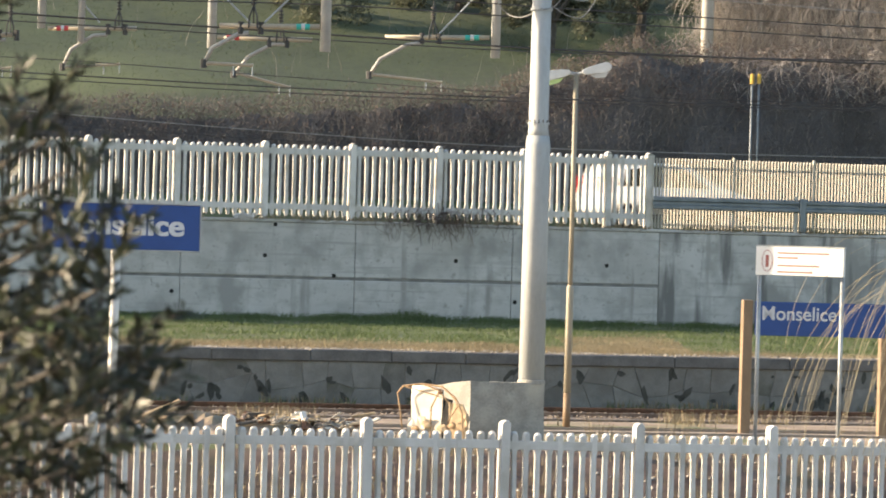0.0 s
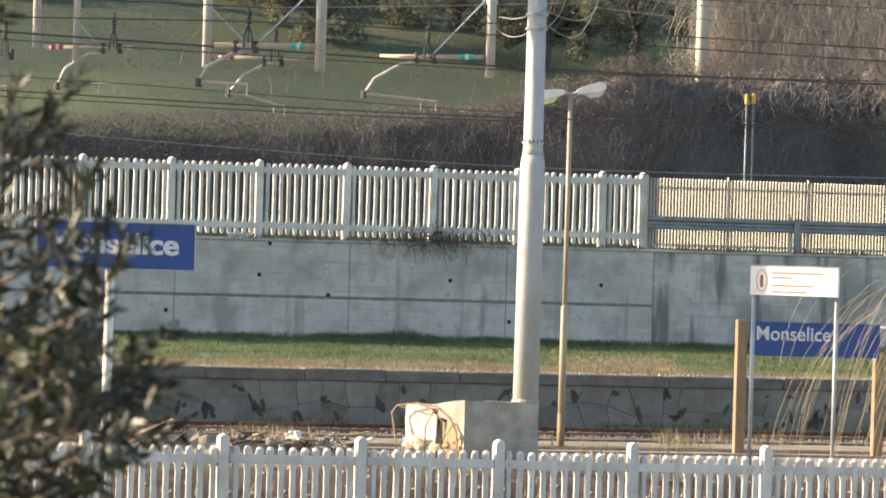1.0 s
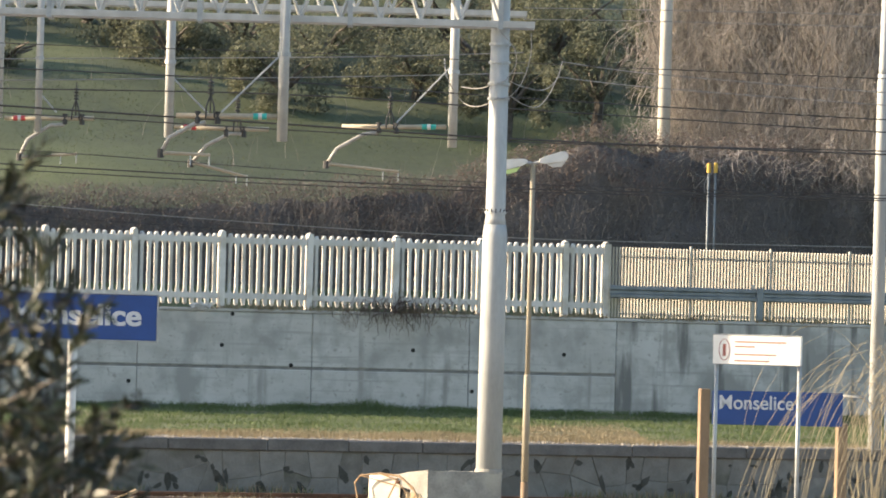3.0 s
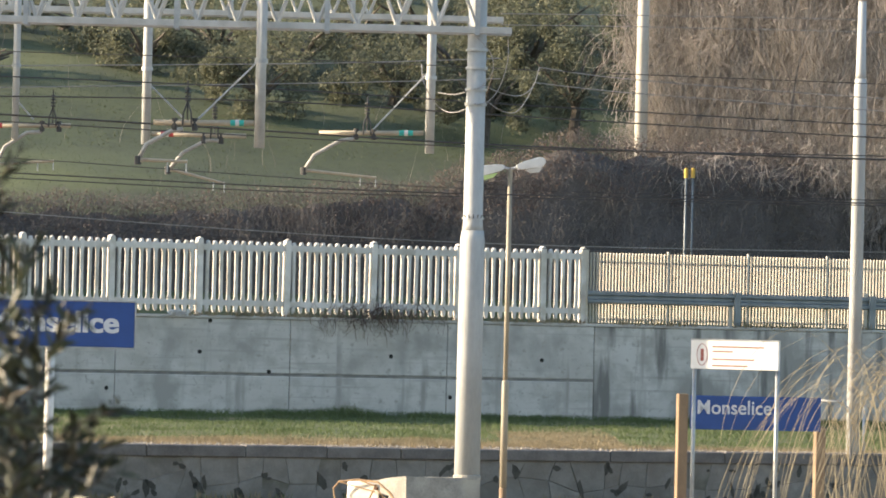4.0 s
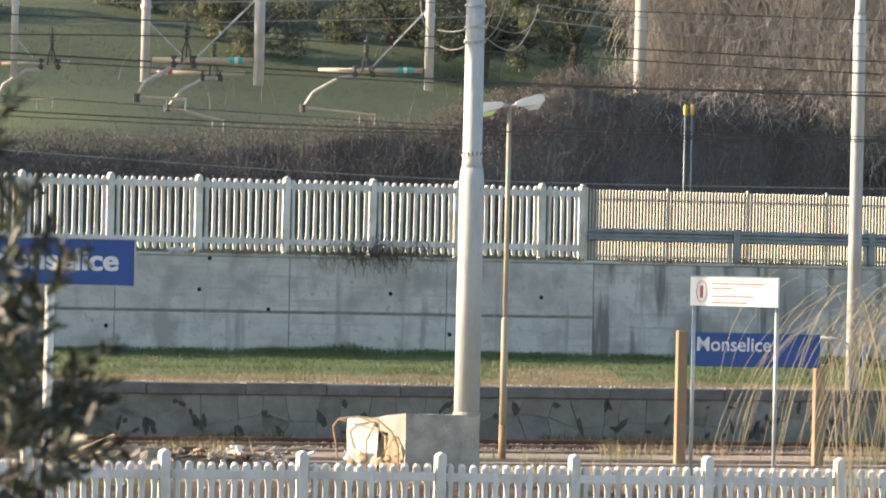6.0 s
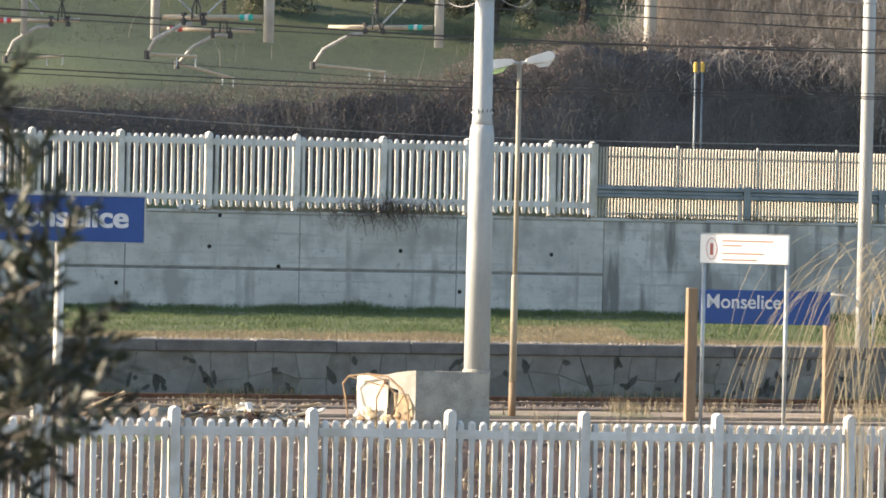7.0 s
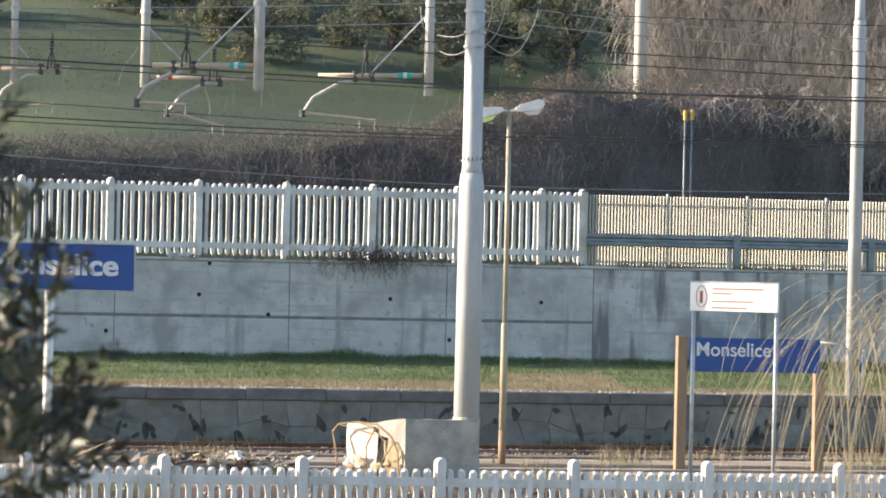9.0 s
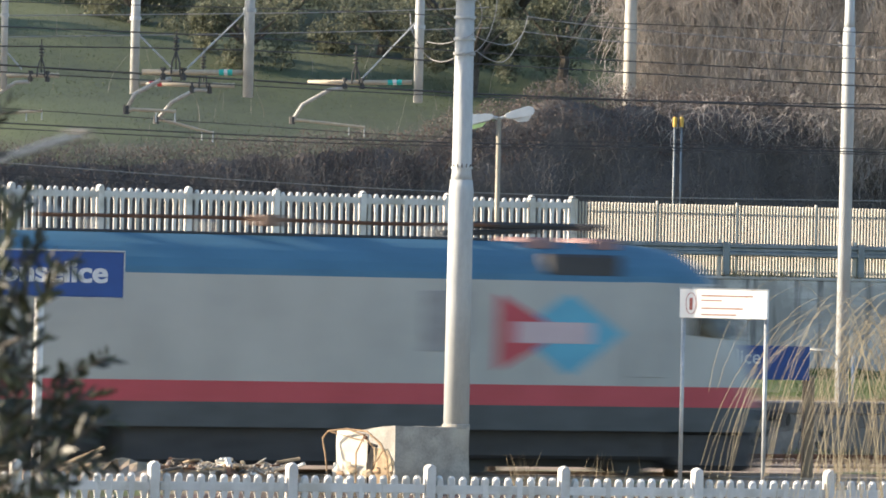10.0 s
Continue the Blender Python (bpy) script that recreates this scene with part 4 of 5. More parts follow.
# ---- things that move ----
def locomotive():
    t = thing("locomotive", "electric locomotive in grey-white, blue and red, running fast past the platform", "locomotive")
    L = 19.2
    prof = [(0.30, -0.80), (0.55, -0.56), (0.90, -0.46), (1.20, -0.55), (1.57, -0.62), (1.80, -0.68), (2.30, -0.85), (2.80, -1.05), (3.10, -1.22), (3.34, -1.44), (3.50, -1.56), (3.70, -1.76), (3.85, -2.06), (3.96, -2.52), (4.02, -3.4)]
    def tip(z):
        for (z0, a), (z1, b) in zip(prof, prof[1:]):
            if z <= z1:
                return a + (b - a) * max(0, z - z0) / (z1 - z0)
        return prof[-1][1]
    def half(z):
        return 1.46 if z < 3.34 else max(0.35, 1.46 - ((z - 3.34) / 0.7) ** 1.6 * 1.0)
    def outline(z, grow=0.0):
        w, f = half(z) + grow, tip(z) + grow
        c = min(1.1, w * 0.9)
        pts = []
        for k in range(9):
            a = radians(90 * k / 8)
            pts.append((f - c + c * math.sin(a) ** 0.8, -w + (w) * (1 - math.cos(a)) ** 1.0 * 1.0))
        side = [(x, y) for x, y in pts]
        front = side + [(x, -y) for x, y in side[::-1][1:]]
        back = [(-L - x, -y) for x, y in front]
        return front + back
    def band(name, zs, material, label="", grow=0.0):
        bm = B()
        rings = [[bm.verts.new((x, y, z)) for x, y in outline(z, grow)] for z in zs]
        n = len(rings[0])
        for a, b in zip(rings, rings[1:]):
            for i in range(n):
                bm.faces.new((a[i], a[(i + 1) % n], b[(i + 1) % n], b[i]))
        bm.faces.new(rings[0][::-1])
        bm.faces.new(rings[-1])
        bmesh.ops.recalc_face_normals(bm, faces=bm.faces)
        return part(name, bm, material, t, label)
    band("skirt", [0.80, 0.9, 1.05, 1.22], "loco_skirt", "dark grey skirt")
    band("red_stripe", [1.22, 1.4, 1.57], "loco_red", "dark red stripe")
    band("side", [1.57, 1.8, 2.1, 2.5, 2.9, 3.1, 3.34], "loco_white", "grey-white painted side")
    band("roof", [3.34, 3.45, 3.6, 3.75, 3.85, 3.93, 4.0], "loco_blue", "blue roof")
    # cab windows follow the rounded cab sides; windscreen
    def skin(x, z):
        w, f = half(z), tip(z)
        c = min(1.1, w * 0.9)
        k = min(1.0, max(0.0, (x - f + c) / c))
        return w * math.cos(math.asin(k ** 1.25))
    for sgn in (-1, 1):
        bm = B()
        prism(bm, [(-2.22, 2.46), (-1.16, 2.36), (-1.30, 2.62), (-1.50, 2.96), (-1.78, 3.24), (-2.15, 3.28)], -0.02, 0.02)
        bmesh.ops.triangulate(bm, faces=[f for f in bm.faces if len(f.verts) > 4])
        bmesh.ops.subdivide_edges(bm, edges=list(bm.edges), cuts=3, use_grid_fill=True)
        for v in bm.verts:
            v.co.y = v.co.y + sgn * skin(v.co.x, v.co.z)
        part("cab_window", bm, "glass_dark", t)
    bm = B()
    rows = [[bm.verts.new((x + 0.03, y, z)) for x, y in outline(z, 0.012)[3:14]] for z in (2.45, 2.8, 3.1, 3.3)]
    for a, b in zip(rows, rows[1:]):
        for i in range(len(a) - 1):
            bm.faces.new((a[i], a[i + 1], b[i + 1], b[i]))
    bmesh.ops.solidify(bm, geom=list(bm.faces), thickness=0.03)
    part("windscreen", bm, "glass_dark", t)
    for x in (-2.95, -16.25):
        bm = B()
        box(bm, x - 0.3, x + 0.3, -1.472, -1.44, 1.72, 3.35, 0.01)
        d = part("cab_door", bm, "loco_white", t)
        for dx in (-0.36, 0.36):
            bm = B()
            tube(bm, [(x + dx, -1.50, 1.6), (x + dx, -1.50, 2.7)], 0.016, 6)
            part("handrail", bm, "galv", d)
    # coloured mark: red triangle meeting a blue diamond
    for name, pts, m, y in (("red_triangle", [(-5.68, 1.80), (-4.50, 2.47), (-5.68, 3.12)], "loco_red", -1.474), ("blue_diamond", [(-4.40, 1.72), (-3.43, 2.46), (-4.40, 3.14), (-5.03, 2.70), (-4.83, 2.46), (-5.03, 2.20)], "logo_blue", -1.470), ("white_bar", [(-5.38, 2.28), (-3.98, 2.28), (-3.98, 2.64), (-5.38, 2.64)], "mark_text", -1.478)):
        bm = B()
        prism(bm, pts, y, -1.44)
        part(name, bm, m, t)
    bm = B()
    box(bm, -7.0, -6.2, -1.470, -1.44, 2.1, 3.15, 0.02)
    part("side_grille", bm, "loco_dirt", t)
    # roof grilles and gear
    for x in (-4.15, -15.05):
        bm = B()
        box(bm, x - 0.68, x + 0.68, -1.42, 1.42, 3.40, 3.80, 0.05)
        g = part("roof_grille", bm, "loco_dark", t)
        for dx in (-0.57, 0.57):
            bm = B()
            box(bm, x + dx - 0.27, x + dx + 0.27, -0.8, 0.8, 3.86, 4.08, 0.04)
            part("roof_box", bm, "pinkish", t, "pinkish insulated roof box")
    bm = B()
    box(bm, -13.5, -5.5, -0.5, 0.5, 3.99, 4.05, 0.02)
    part("roof_deck", bm, "loco_dark", t)
    for x in (-6.5, -8.5, -10.5, -12.5):
        bm = B()
        tube(bm, [(x, -0.4, 4.03), (x, -0.4, 4.22), (x, -0.4, 4.27)], [0.07, 0.09, 0.03], 10)
        part("insulator", bm, "loco_dirt", t)
    bm = B()
    tube(bm, [(-5.5, -0.4, 4.27), (-7.5, -0.4, 4.25), (-10.5, -0.4, 4.29), (-13.5, -0.4, 4.27)], 0.035, 6)
    part("roof_cable", bm, "rust", t)
    bm = B()
    box(bm, -9.7, -9.2, -0.62, -0.2, 4.16, 4.36, 0.03)
    part("switch_box", bm, "dusty_rust", t)
    # pantographs: front one folded, rear one raised
    p = [(-6.4, 4.10), (-4.6, 4.20), (-6.0, 4.27), (-3.5, 4.27)]
    for y in (-0.35, 0.35):
        bm = B()
        tube(bm, [(p[0][0], y, p[0][1]), (p[1][0], y, p[1][1])], 0.055, 6)
        tube(bm, [(p[2][0], y, p[2][1]), (p[3][0], y, p[3][1])], 0.06, 6)
        part("folded_pantograph_arm", bm, "darkmetal", t)
    for x in (-3.45, -3.8):
        bm = B()
        tube(bm, [(x, -0.8, 4.18), (x, -0.55, 4.30), (x, 0.55, 4.30), (x, 0.8, 4.18)], 0.035, 6)
        part("pantograph_head", bm, "darkmetal", t)
    bm = B()
    tube(bm, [(-12.9, 0, 4.25), (-14.6, 0, 4.98), (-12.7, 0, 5.62)], 0.06, 8)
    part("raised_pantograph_arm", bm, "galv", t)
    bm = B()
    tube(bm, [(-12.7, -0.85, 5.5), (-12.7, -0.55, 5.68), (-12.7, 0.55, 5.68), (-12.7, 0.85, 5.5)], 0.06, 8)
    part("pantograph_head", bm, "darkmetal", t)
    # bogies
    for x in (-4.4, -14.8):
        bm = B()
        box(bm, x - 2.2, x + 2.2, -1.16, -0.98, 0.30, 0.92, 0.06)
        box(bm, x - 2.0, x + 2.0, 0.98, 1.12, 0.42, 0.86, 0.06)
        # Dark fill between the frames stands for the shade there.
        box(bm, x - 2.6, x + 2.6, -0.6, 0.6, 0.14, 0.85)
        b = part("bogie", bm, "loco_dark", t)
        for dx in (-1.4, 1.4):
            for y in (-0.80, 0.67):
                bm = B()
                tube(bm, [(x + dx, y, 0.55), (x + dx, y + 0.13, 0.55)], 0.55, 24)
                part("wheel", bm, "darkmetal", b)
            bm = B()
            tube(bm, [(x + dx, -1.2, 0.55), (x + dx, -1.12, 0.55)], 0.16, 12)
            part("axle_box", bm, "darkmetal", b)
    # Case and ploughs reach low, also filling in the shade beneath the floor.
    bm = B()
    box(bm, -12.2, -7.0, -1.25, 1.25, 0.16, 0.95, 0.08)
    part("underfloor_case", bm, "loco_dark", t)
    for x0, x1 in ((-2.4, -0.85), (-18.35, -16.8)):
        bm = B()
        box(bm, x0, x1, -1.3, 1.3, 0.12, 0.84, 0.1)
        part("plough", bm, "loco_dark", t)
    for y in (-0.9, 0.9):
        bm = B()
        tube(bm, [(-0.9, y, 1.08), (-0.40, y, 1.08), (-0.39, y, 1.08), (-0.33, y, 1.08)], [0.09, 0.09, 0.22, 0.22], 14)
        part("buffer", bm, "darkmetal", t)
        bm = B()
        tube(bm, [(-1.6, y * 0.9, 1.75), (-1.0, y * 0.9, 1.75)], 0.12, 12)
        part("headlight", bm, "white", t)
    return t


def car(label, kind):
    t = thing("car", label, "car")
    if kind == "hatch":
        side = [(-1.95, 0.35), (-1.98, 0.75), (-1.9, 1.0), (-1.75, 1.35), (-1.55, 1.52), (-0.6, 1.60), (0.3, 1.54), (1.0, 1.02), (1.75, 0.88), (1.97, 0.7), (1.98, 0.35)]
        glass = [(-1.5, 1.02), (-1.3, 1.42), (-0.5, 1.52), (0.25, 1.46), (0.8, 1.02)]
    else:
        side = [(-2.15, 0.35), (-2.18, 0.8), (-2.0, 1.05), (-1.5, 1.10), (-0.95, 1.46), (-0.2, 1.52), (0.4, 1.46), (1.05, 1.02), (1.85, 0.9), (2.13, 0.7), (2.15, 0.35)]
        glass = [(-1.35, 1.08), (-0.9, 1.39), (-0.2, 1.45), (0.35, 1.39), (0.85, 1.04)]
    bm = B()
    prism(bm, side, -0.86, 0.86)
    bmesh.ops.bevel(bm, geom=list(bm.edges), offset=0.06, segments=2, affect="EDGES")
    part("body", bm, "car_white", t, smooth=True)
    for y in (-0.866, 0.846):
        bm = B()
        prism(bm, glass, y, y + 0.02)
        g = part("side_window", bm, "glass_dark", t)
        bm = B()
        box(bm, -0.33, -0.25, y - 0.006, y + 0.026, 1.03, 1.5)
        part("pillar", bm, "car_white", g)
    bm = B()
    prism(bm, [(0.36, 1.46), (0.42, 1.50), (1.02, 1.06), (0.96, 1.04)], -0.72, 0.72)
    part("windscreen", bm, "glass_dark", t)
    for x in (-1.25, 1.3):
        for y in (-0.88, 0.70):
            bm = B()
            tube(bm, [(x, y, 0.31), (x, y + 0.18, 0.31)], 0.31, 20)
            w = part("wheel", bm, "tyre", t)
            bm = B()
            yy = y - 0.008 if y < 0 else y + 0.188
            tube(bm, [(x, yy, 0.31), (x, yy + 0.006, 0.31)], 0.19, 14)
            part("rim", bm, "galv", w)
    for y in (-0.85, 0.69):
        bm = B()
        box(bm, side[1][0] - 0.005, side[1][0] + 0.30, y - 0.015, y + 0.17, 0.85, 1.25 if kind == "hatch" else 1.0, 0.02)
        part("tail_light", bm, "tail_red", t)
    bm = B()
    box(bm, side[0][0] + 0.1, side[-1][0] - 0.1, -0.87, 0.87, 0.24, 0.38, 0.02)
    part("sill", bm, "tyre", t)
    return t


# ---- plants and small things ----
def blades(name, n, seed, place, lo, hi, width, material, label, lean=0.35):
    r = rng(seed)
    vs, fs = [], []
    k = 0
    while k < n:
        p = place(r)
        if p is None:
            continue
        x, y, z, scale = p
        h = r.uniform(lo, hi) * scale
        a = r.uniform(0, math.pi)
        dx, dy = math.cos(a) * width / 2, math.sin(a) * width / 2
        lx, ly = r.uniform(-lean, lean) * h, r.uniform(-lean, lean) * h
        i = len(vs)
        vs += [(x - dx, y - dy, z - 0.02), (x + dx, y + dy, z - 0.02), (x + lx * 0.4 + dx * 0.7, y + ly * 0.4 + dy * 0.7, z + h * 0.55), (x + lx * 0.4 - dx * 0.7, y + ly * 0.4 - dy * 0.7, z + h * 0.55), (x + lx, y + ly, z + h)]
        fs += [(i, i + 1, i + 2, i + 3), (i + 3, i + 2, i + 4)]
        k += 1
    return stuff(name, vs, fs, material, label, "grass")


def bank_z(x, s):
    return height(x, along(s, x), s, True)


def on_bank(dry):
    def place(r):
        x, s = r.uniform(-11, 15), r.uniform(90.5, 107.4)
        bare = 0.5 * noise.noise((x * 0.35, s * 0.22, 7)) + (94.3 - s) * 0.22 + (0.9 if 2.3 < x + (s - 100) * 0.05 < 4.9 else 0) - (1.1 if x > 5.0 and s > 91.6 else 0)
        if (bare + r.gauss(0, 0.28) > 0.12) != dry:
            return None
        tall = 1.0 + max(0, noise.noise((x * 0.6, s * 0.5, 2))) * 1.3 + (0.7 if s > 105.5 else 0) + (0.9 if dry and s < 93 else 0)
        return x, along(s, x), bank_z(x, s), tall
    return place


def on_hill(r):
    x, s = r.uniform(-17, 9), r.uniform(123.5, 172)
    return x, along(s, x), height(x, along(s, x), s, True), 1.0 + max(0, noise.noise((x * 0.3, s * 0.3, 2)))


def foot_of_wall(r):
    x, s = r.uniform(-11, 13), 89.85 - abs(r.gauss(0, 0.35))
    if noise.noise((x * 0.6, 3, 1)) < -0.05:
        return None
    return x, along(s, x), -0.03, 1.0


def between_tracks(r):
    x, s = r.uniform(-10, 12), r.uniform(82.0, 84.6)
    if noise.noise((x * 0.5, 9, s * 0.4)) < 0.1:
        return None
    return x, along(s, x), 0.06, 1.0


def near_bank(r):
    x = r.uniform(-8, 9)
    y = r.uniform(69.2, 73.5) + 0.12 * x
    if noise.noise((x * 0.8, y * 0.8, 4)) < 0.0:
        return None
    return x, y, height(x, y, y - TAN * x, False), 1.0


blades("grass", 70000, 11, on_bank(False), 0.03, 0.085, 0.012, "blade", "green grass growing on the strip below the concrete wall", 1.1)
def under_wall(r):
    x, s = r.uniform(-11, 15), 107.45 - abs(r.gauss(0, 0.9))
    k = noise.noise((x * 0.7, 4, 6))
    if k < -0.12:
        return None
    return x, along(s, x), bank_z(x, s), 0.6 + k * 1.6


blades("grass", 9000, 18, under_wall, 0.06, 0.22, 0.014, "blade", "tall green grass along the foot of the concrete wall", 0.9)
blades("dry_grass", 42000, 12, on_bank(True), 0.02, 0.065, 0.009, "dry_blade", "dry straw-coloured grass along the stone platform edge", 1.1)
blades("hill_grass", 60000, 13, on_hill, 0.02, 0.065, 0.013, "hill_blade", "rough green grass on the hillside behind the road", 0.8)
blades("weeds", 1500, 14, foot_of_wall, 0.08, 0.30, 0.02, "dry_blade", "dry weeds at the foot of the platform wall")
blades("green_weeds", 900, 15, foot_of_wall, 0.06, 0.24, 0.03, "blade", "green weeds at the foot of the platform wall")
blades("weeds", 1200, 16, between_tracks, 0.06, 0.28, 0.014, "dry_blade", "sparse dry weeds between the two tracks")
def stalks(r):
    x = r.choice((r.gauss(3.75, 0.28), r.gauss(2.55, 0.12), r.gauss(-0.8, 1.4)))
    y = 73.6 + r.uniform(-0.4, 0.4)
    return x, y, height(x, y, y - TAN * x, False), 1.0 if x > 2 else 0.5


blades("tall_weeds", 110, 19, stalks, 0.25, 0.75, 0.012, "dry_blade", "tall dry weed stalks behind the picket fence", 0.35)
blades("weeds", 2600, 17, near_bank, 0.06, 0.26, 0.02, "dry_blade", "dry weeds on the bank behind the picket fence")


def pebbles(name, n, seed, place, size, label, material="pebble"):
    r = rng(seed)
    vs, fs = [], []
    k = 0
    while k < n:
        p = place(r)
        if p is None:
            continue
        k += 1
        x, y, z = p
        i = len(vs)
        a, b, c = (r.uniform(0.5, 1.2) * size for _ in range(3))
        vs += [(x - a, y, z), (x + a, y, z + c * 0.2), (x, y - b, z), (x, y + b, z), (x + a * 0.2, y, z + c), (x, y, z - c * 0.4)]
        fs += [(i, i + 2, i + 4), (i + 2, i + 1, i + 4), (i + 1, i + 3, i + 4), (i + 3, i, i + 4), (i + 2, i, i + 5), (i + 1, i + 2, i + 5), (i + 3, i + 1, i + 5), (i, i + 3, i + 5)]
    return stuff(name, vs, fs, material, label, "gravel")


def edge_pebble(r):
    x, s = r.uniform(-11, 14), 90.15 + abs(r.gauss(0, 0.55))
    return x, along(s, x), 1.06


def track_pebble(r):
    x, s = r.uniform(-10, 13), r.uniform(84.0, 89.8)
    return x, along(s, x), 0.02 + (0.06 if 84.2 < s < 87.6 else -0.04)


def bank_pebble(r):
    x, y = r.uniform(-8, 9), r.uniform(69.6, 78.5)
    return x, y, height(x, y, y - TAN * x, False)


pebbles("gravel", 1100, 21, edge_pebble, 0.032, "pale gravel scattered along the platform edge")
pebbles("gravel", 7000, 22, track_pebble, 0.03, "stones of the ballast between the rails", "ballast")
pebbles("gravel", 1300, 23, bank_pebble, 0.045, "pale rubble stones on the bank by the fence")


def mass(name, x0, x1, s0, s1, zlo, top, material, seed, label, category, dense=0.5, lumps=0.0):
    """A lumpy core of a thicket: a grid bent by noise."""
    nx, nz = int((x1 - x0) / dense), 14
    vs, fs = [], []
    for j in range(nz + 1):
        for i in range(nx + 1):
            x = x0 + (x1 - x0) * i / nx
            t = j / nz
            z = zlo + (top(x) - zlo) * min(1, t * 1.25)
            s = s0 + (s1 - s0) * (t ** 1.5) + 0.5 * noise.noise((x * 0.8, z * 0.8, seed)) + lumps * noise.noise((x * 0.42, z * 0.42, seed + 1))
            vs.append((x, along(s, x), z - max(0, t - 0.8) * 4 + 0.25 * noise.noise((x * 1.5, t * 5, seed + 3))))
    for j in range(nz):
        for i in range(nx):
            a = j * (nx + 1) + i
            fs.append((a, a + 1, a + nx + 2, a + nx + 1))
    return vs, fs


def strips(n, seed, start, steps, step, wander, width, sag=0.0):
    r = rng(seed)
    vs, fs = [], []
    for _ in range(n):
        p, d = start(r)
        p, d = Vector(p), Vector(d).normalized()
        w = width * r.uniform(0.6, 1.4)
        for k in range(steps + 1):
            ww = w * (1 - 0.75 * k / steps)
            i = len(vs)
            vs += [(p.x - ww, p.y, p.z), (p.x + ww, p.y - ww * 0.6, p.z), (p.x, p.y + ww, p.z + ww)]
            if k:
                for a, b in ((0, 1), (1, 2), (2, 0)):
                    fs.append((i - 3 + a, i - 3 + b, i + b, i + a))
            p = p + d * step * r.uniform(0.7, 1.3)
            d = (d + Vector((r.gauss(0, wander), r.gauss(0, wander), r.gauss(0, wander) - sag))).normalized()
    return vs, fs


def leaves(n, seed, place, size):
    r = rng(seed)
    vs, fs = [], []
    k = 0
    while k < n:
        p = place(r)
        if p is None:
            continue
        k += 1
        p = Vector(p)
        a = Vector((r.gauss(0, 1), r.gauss(0, 1), r.gauss(0, 1))).normalized()
        b = a.orthogonal().normalized()
        L = size * r.uniform(0.6, 1.5)
        i = len(vs)
        vs += [p - a * L, p + b * L * 0.4, p + a * L, p - b * L * 0.4]
        fs.append((i, i + 1, i + 2, i + 3))
    return [tuple(v) for v in vs], fs


def hedge_top(x):
    return 6.35 + 0.55 * min(1, max(0, (x + 6) / 6)) + 1.35 * min(1, max(0, (x - 0.8) / 3.6)) + 0.35 * noise.noise((x * 0.7, 1, 1)) + 0.2 * noise.noise((x * 2.1, 5, 1))


def smooth_stuff(*a):
    ob = stuff(*a)
    ob.data.shade_smooth()
    return ob


def hedge():
    # Closed sheet behind the leaves; the hedge's inner shade is put into it.
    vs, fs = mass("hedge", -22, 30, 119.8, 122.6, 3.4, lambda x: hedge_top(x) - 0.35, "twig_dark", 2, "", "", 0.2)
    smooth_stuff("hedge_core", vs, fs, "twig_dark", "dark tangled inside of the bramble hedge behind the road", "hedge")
    def at(r):
        x = r.uniform(-14, 16)
        t = r.random() ** 0.7
        z = 3.9 + (hedge_top(x) - 3.9) * t
        s = 119.6 + 3.0 * t ** 1.5 - r.uniform(-0.25, 0.65) + 0.35 * noise.noise((x * 0.8, z * 0.8, 2))
        return x, along(s, x), z + r.uniform(-0.12, 0.22)
    vs, fs = leaves(95000, 31, at, 0.030)
    stuff("hedge_leaves", vs, fs, "leaf_dark", "dull brown leaves of the bramble hedge", "hedge")
    # Withered leaves whose lighter tone also paints the hedge top as sunlit.
    def crest(r):
        x, y, z = at(r)
        if z < hedge_top(x) - 1.5 + 0.5 * noise.noise((x * 0.9, z, 4)) or r.random() > 0.25 + 0.75 * min(1, max(0, (x + 3) / 6)):
            return None
        return x, y - 0.12, z
    vs, fs = leaves(26000, 33, crest, 0.034)
    stuff("withered_leaves", vs, fs, "leaf_dry", "withered reddish leaves along the top of the bramble hedge", "hedge")
    def shoot(r):
        x, y, z = at(r)
        return (x, y - 0.05, z), (r.gauss(0, 0.6), r.gauss(-0.1, 0.3), r.uniform(-0.2, 1))
    vs, fs = strips(9000, 32, shoot, 6, 0.09, 0.28, 0.0042, 0.05)
    stuff("hedge_twigs", vs, fs, "twig_dark", "arching bare bramble twigs of the hedge", "hedge")
    # Lighter colour imitates sunlit stems, since the hedge front lies in shade.
    def pale(r):
        x = r.uniform(-4, 15)
        z = r.uniform(4.6, hedge_top(x) - 0.3)
        t = (z - 3.9) / (hedge_top(x) - 3.9)
        s = 119.0 + 3.0 * t ** 1.5 + r.uniform(-0.35, 0.1) + 0.35 * noise.noise((x * 0.8, z * 0.8, 2))
        return (x, along(s, x), z), (r.gauss(0, 0.35), -0.05, r.choice((-1, 1)))
    vs, fs = strips(1300, 34, pale, 7, 0.14, 0.30, 0.004, 0.02)
    stuff("pale_twigs", vs, fs, "twig_lit", "bare twigs standing in front of the bramble hedge, coloured lighter as if sunlit", "hedge")


hedge()


def thicket_edge(z):
    return 6.9 - max(0, z - 9) * 0.06 + 0.5 * noise.noise((z * 0.6, 3, 3))


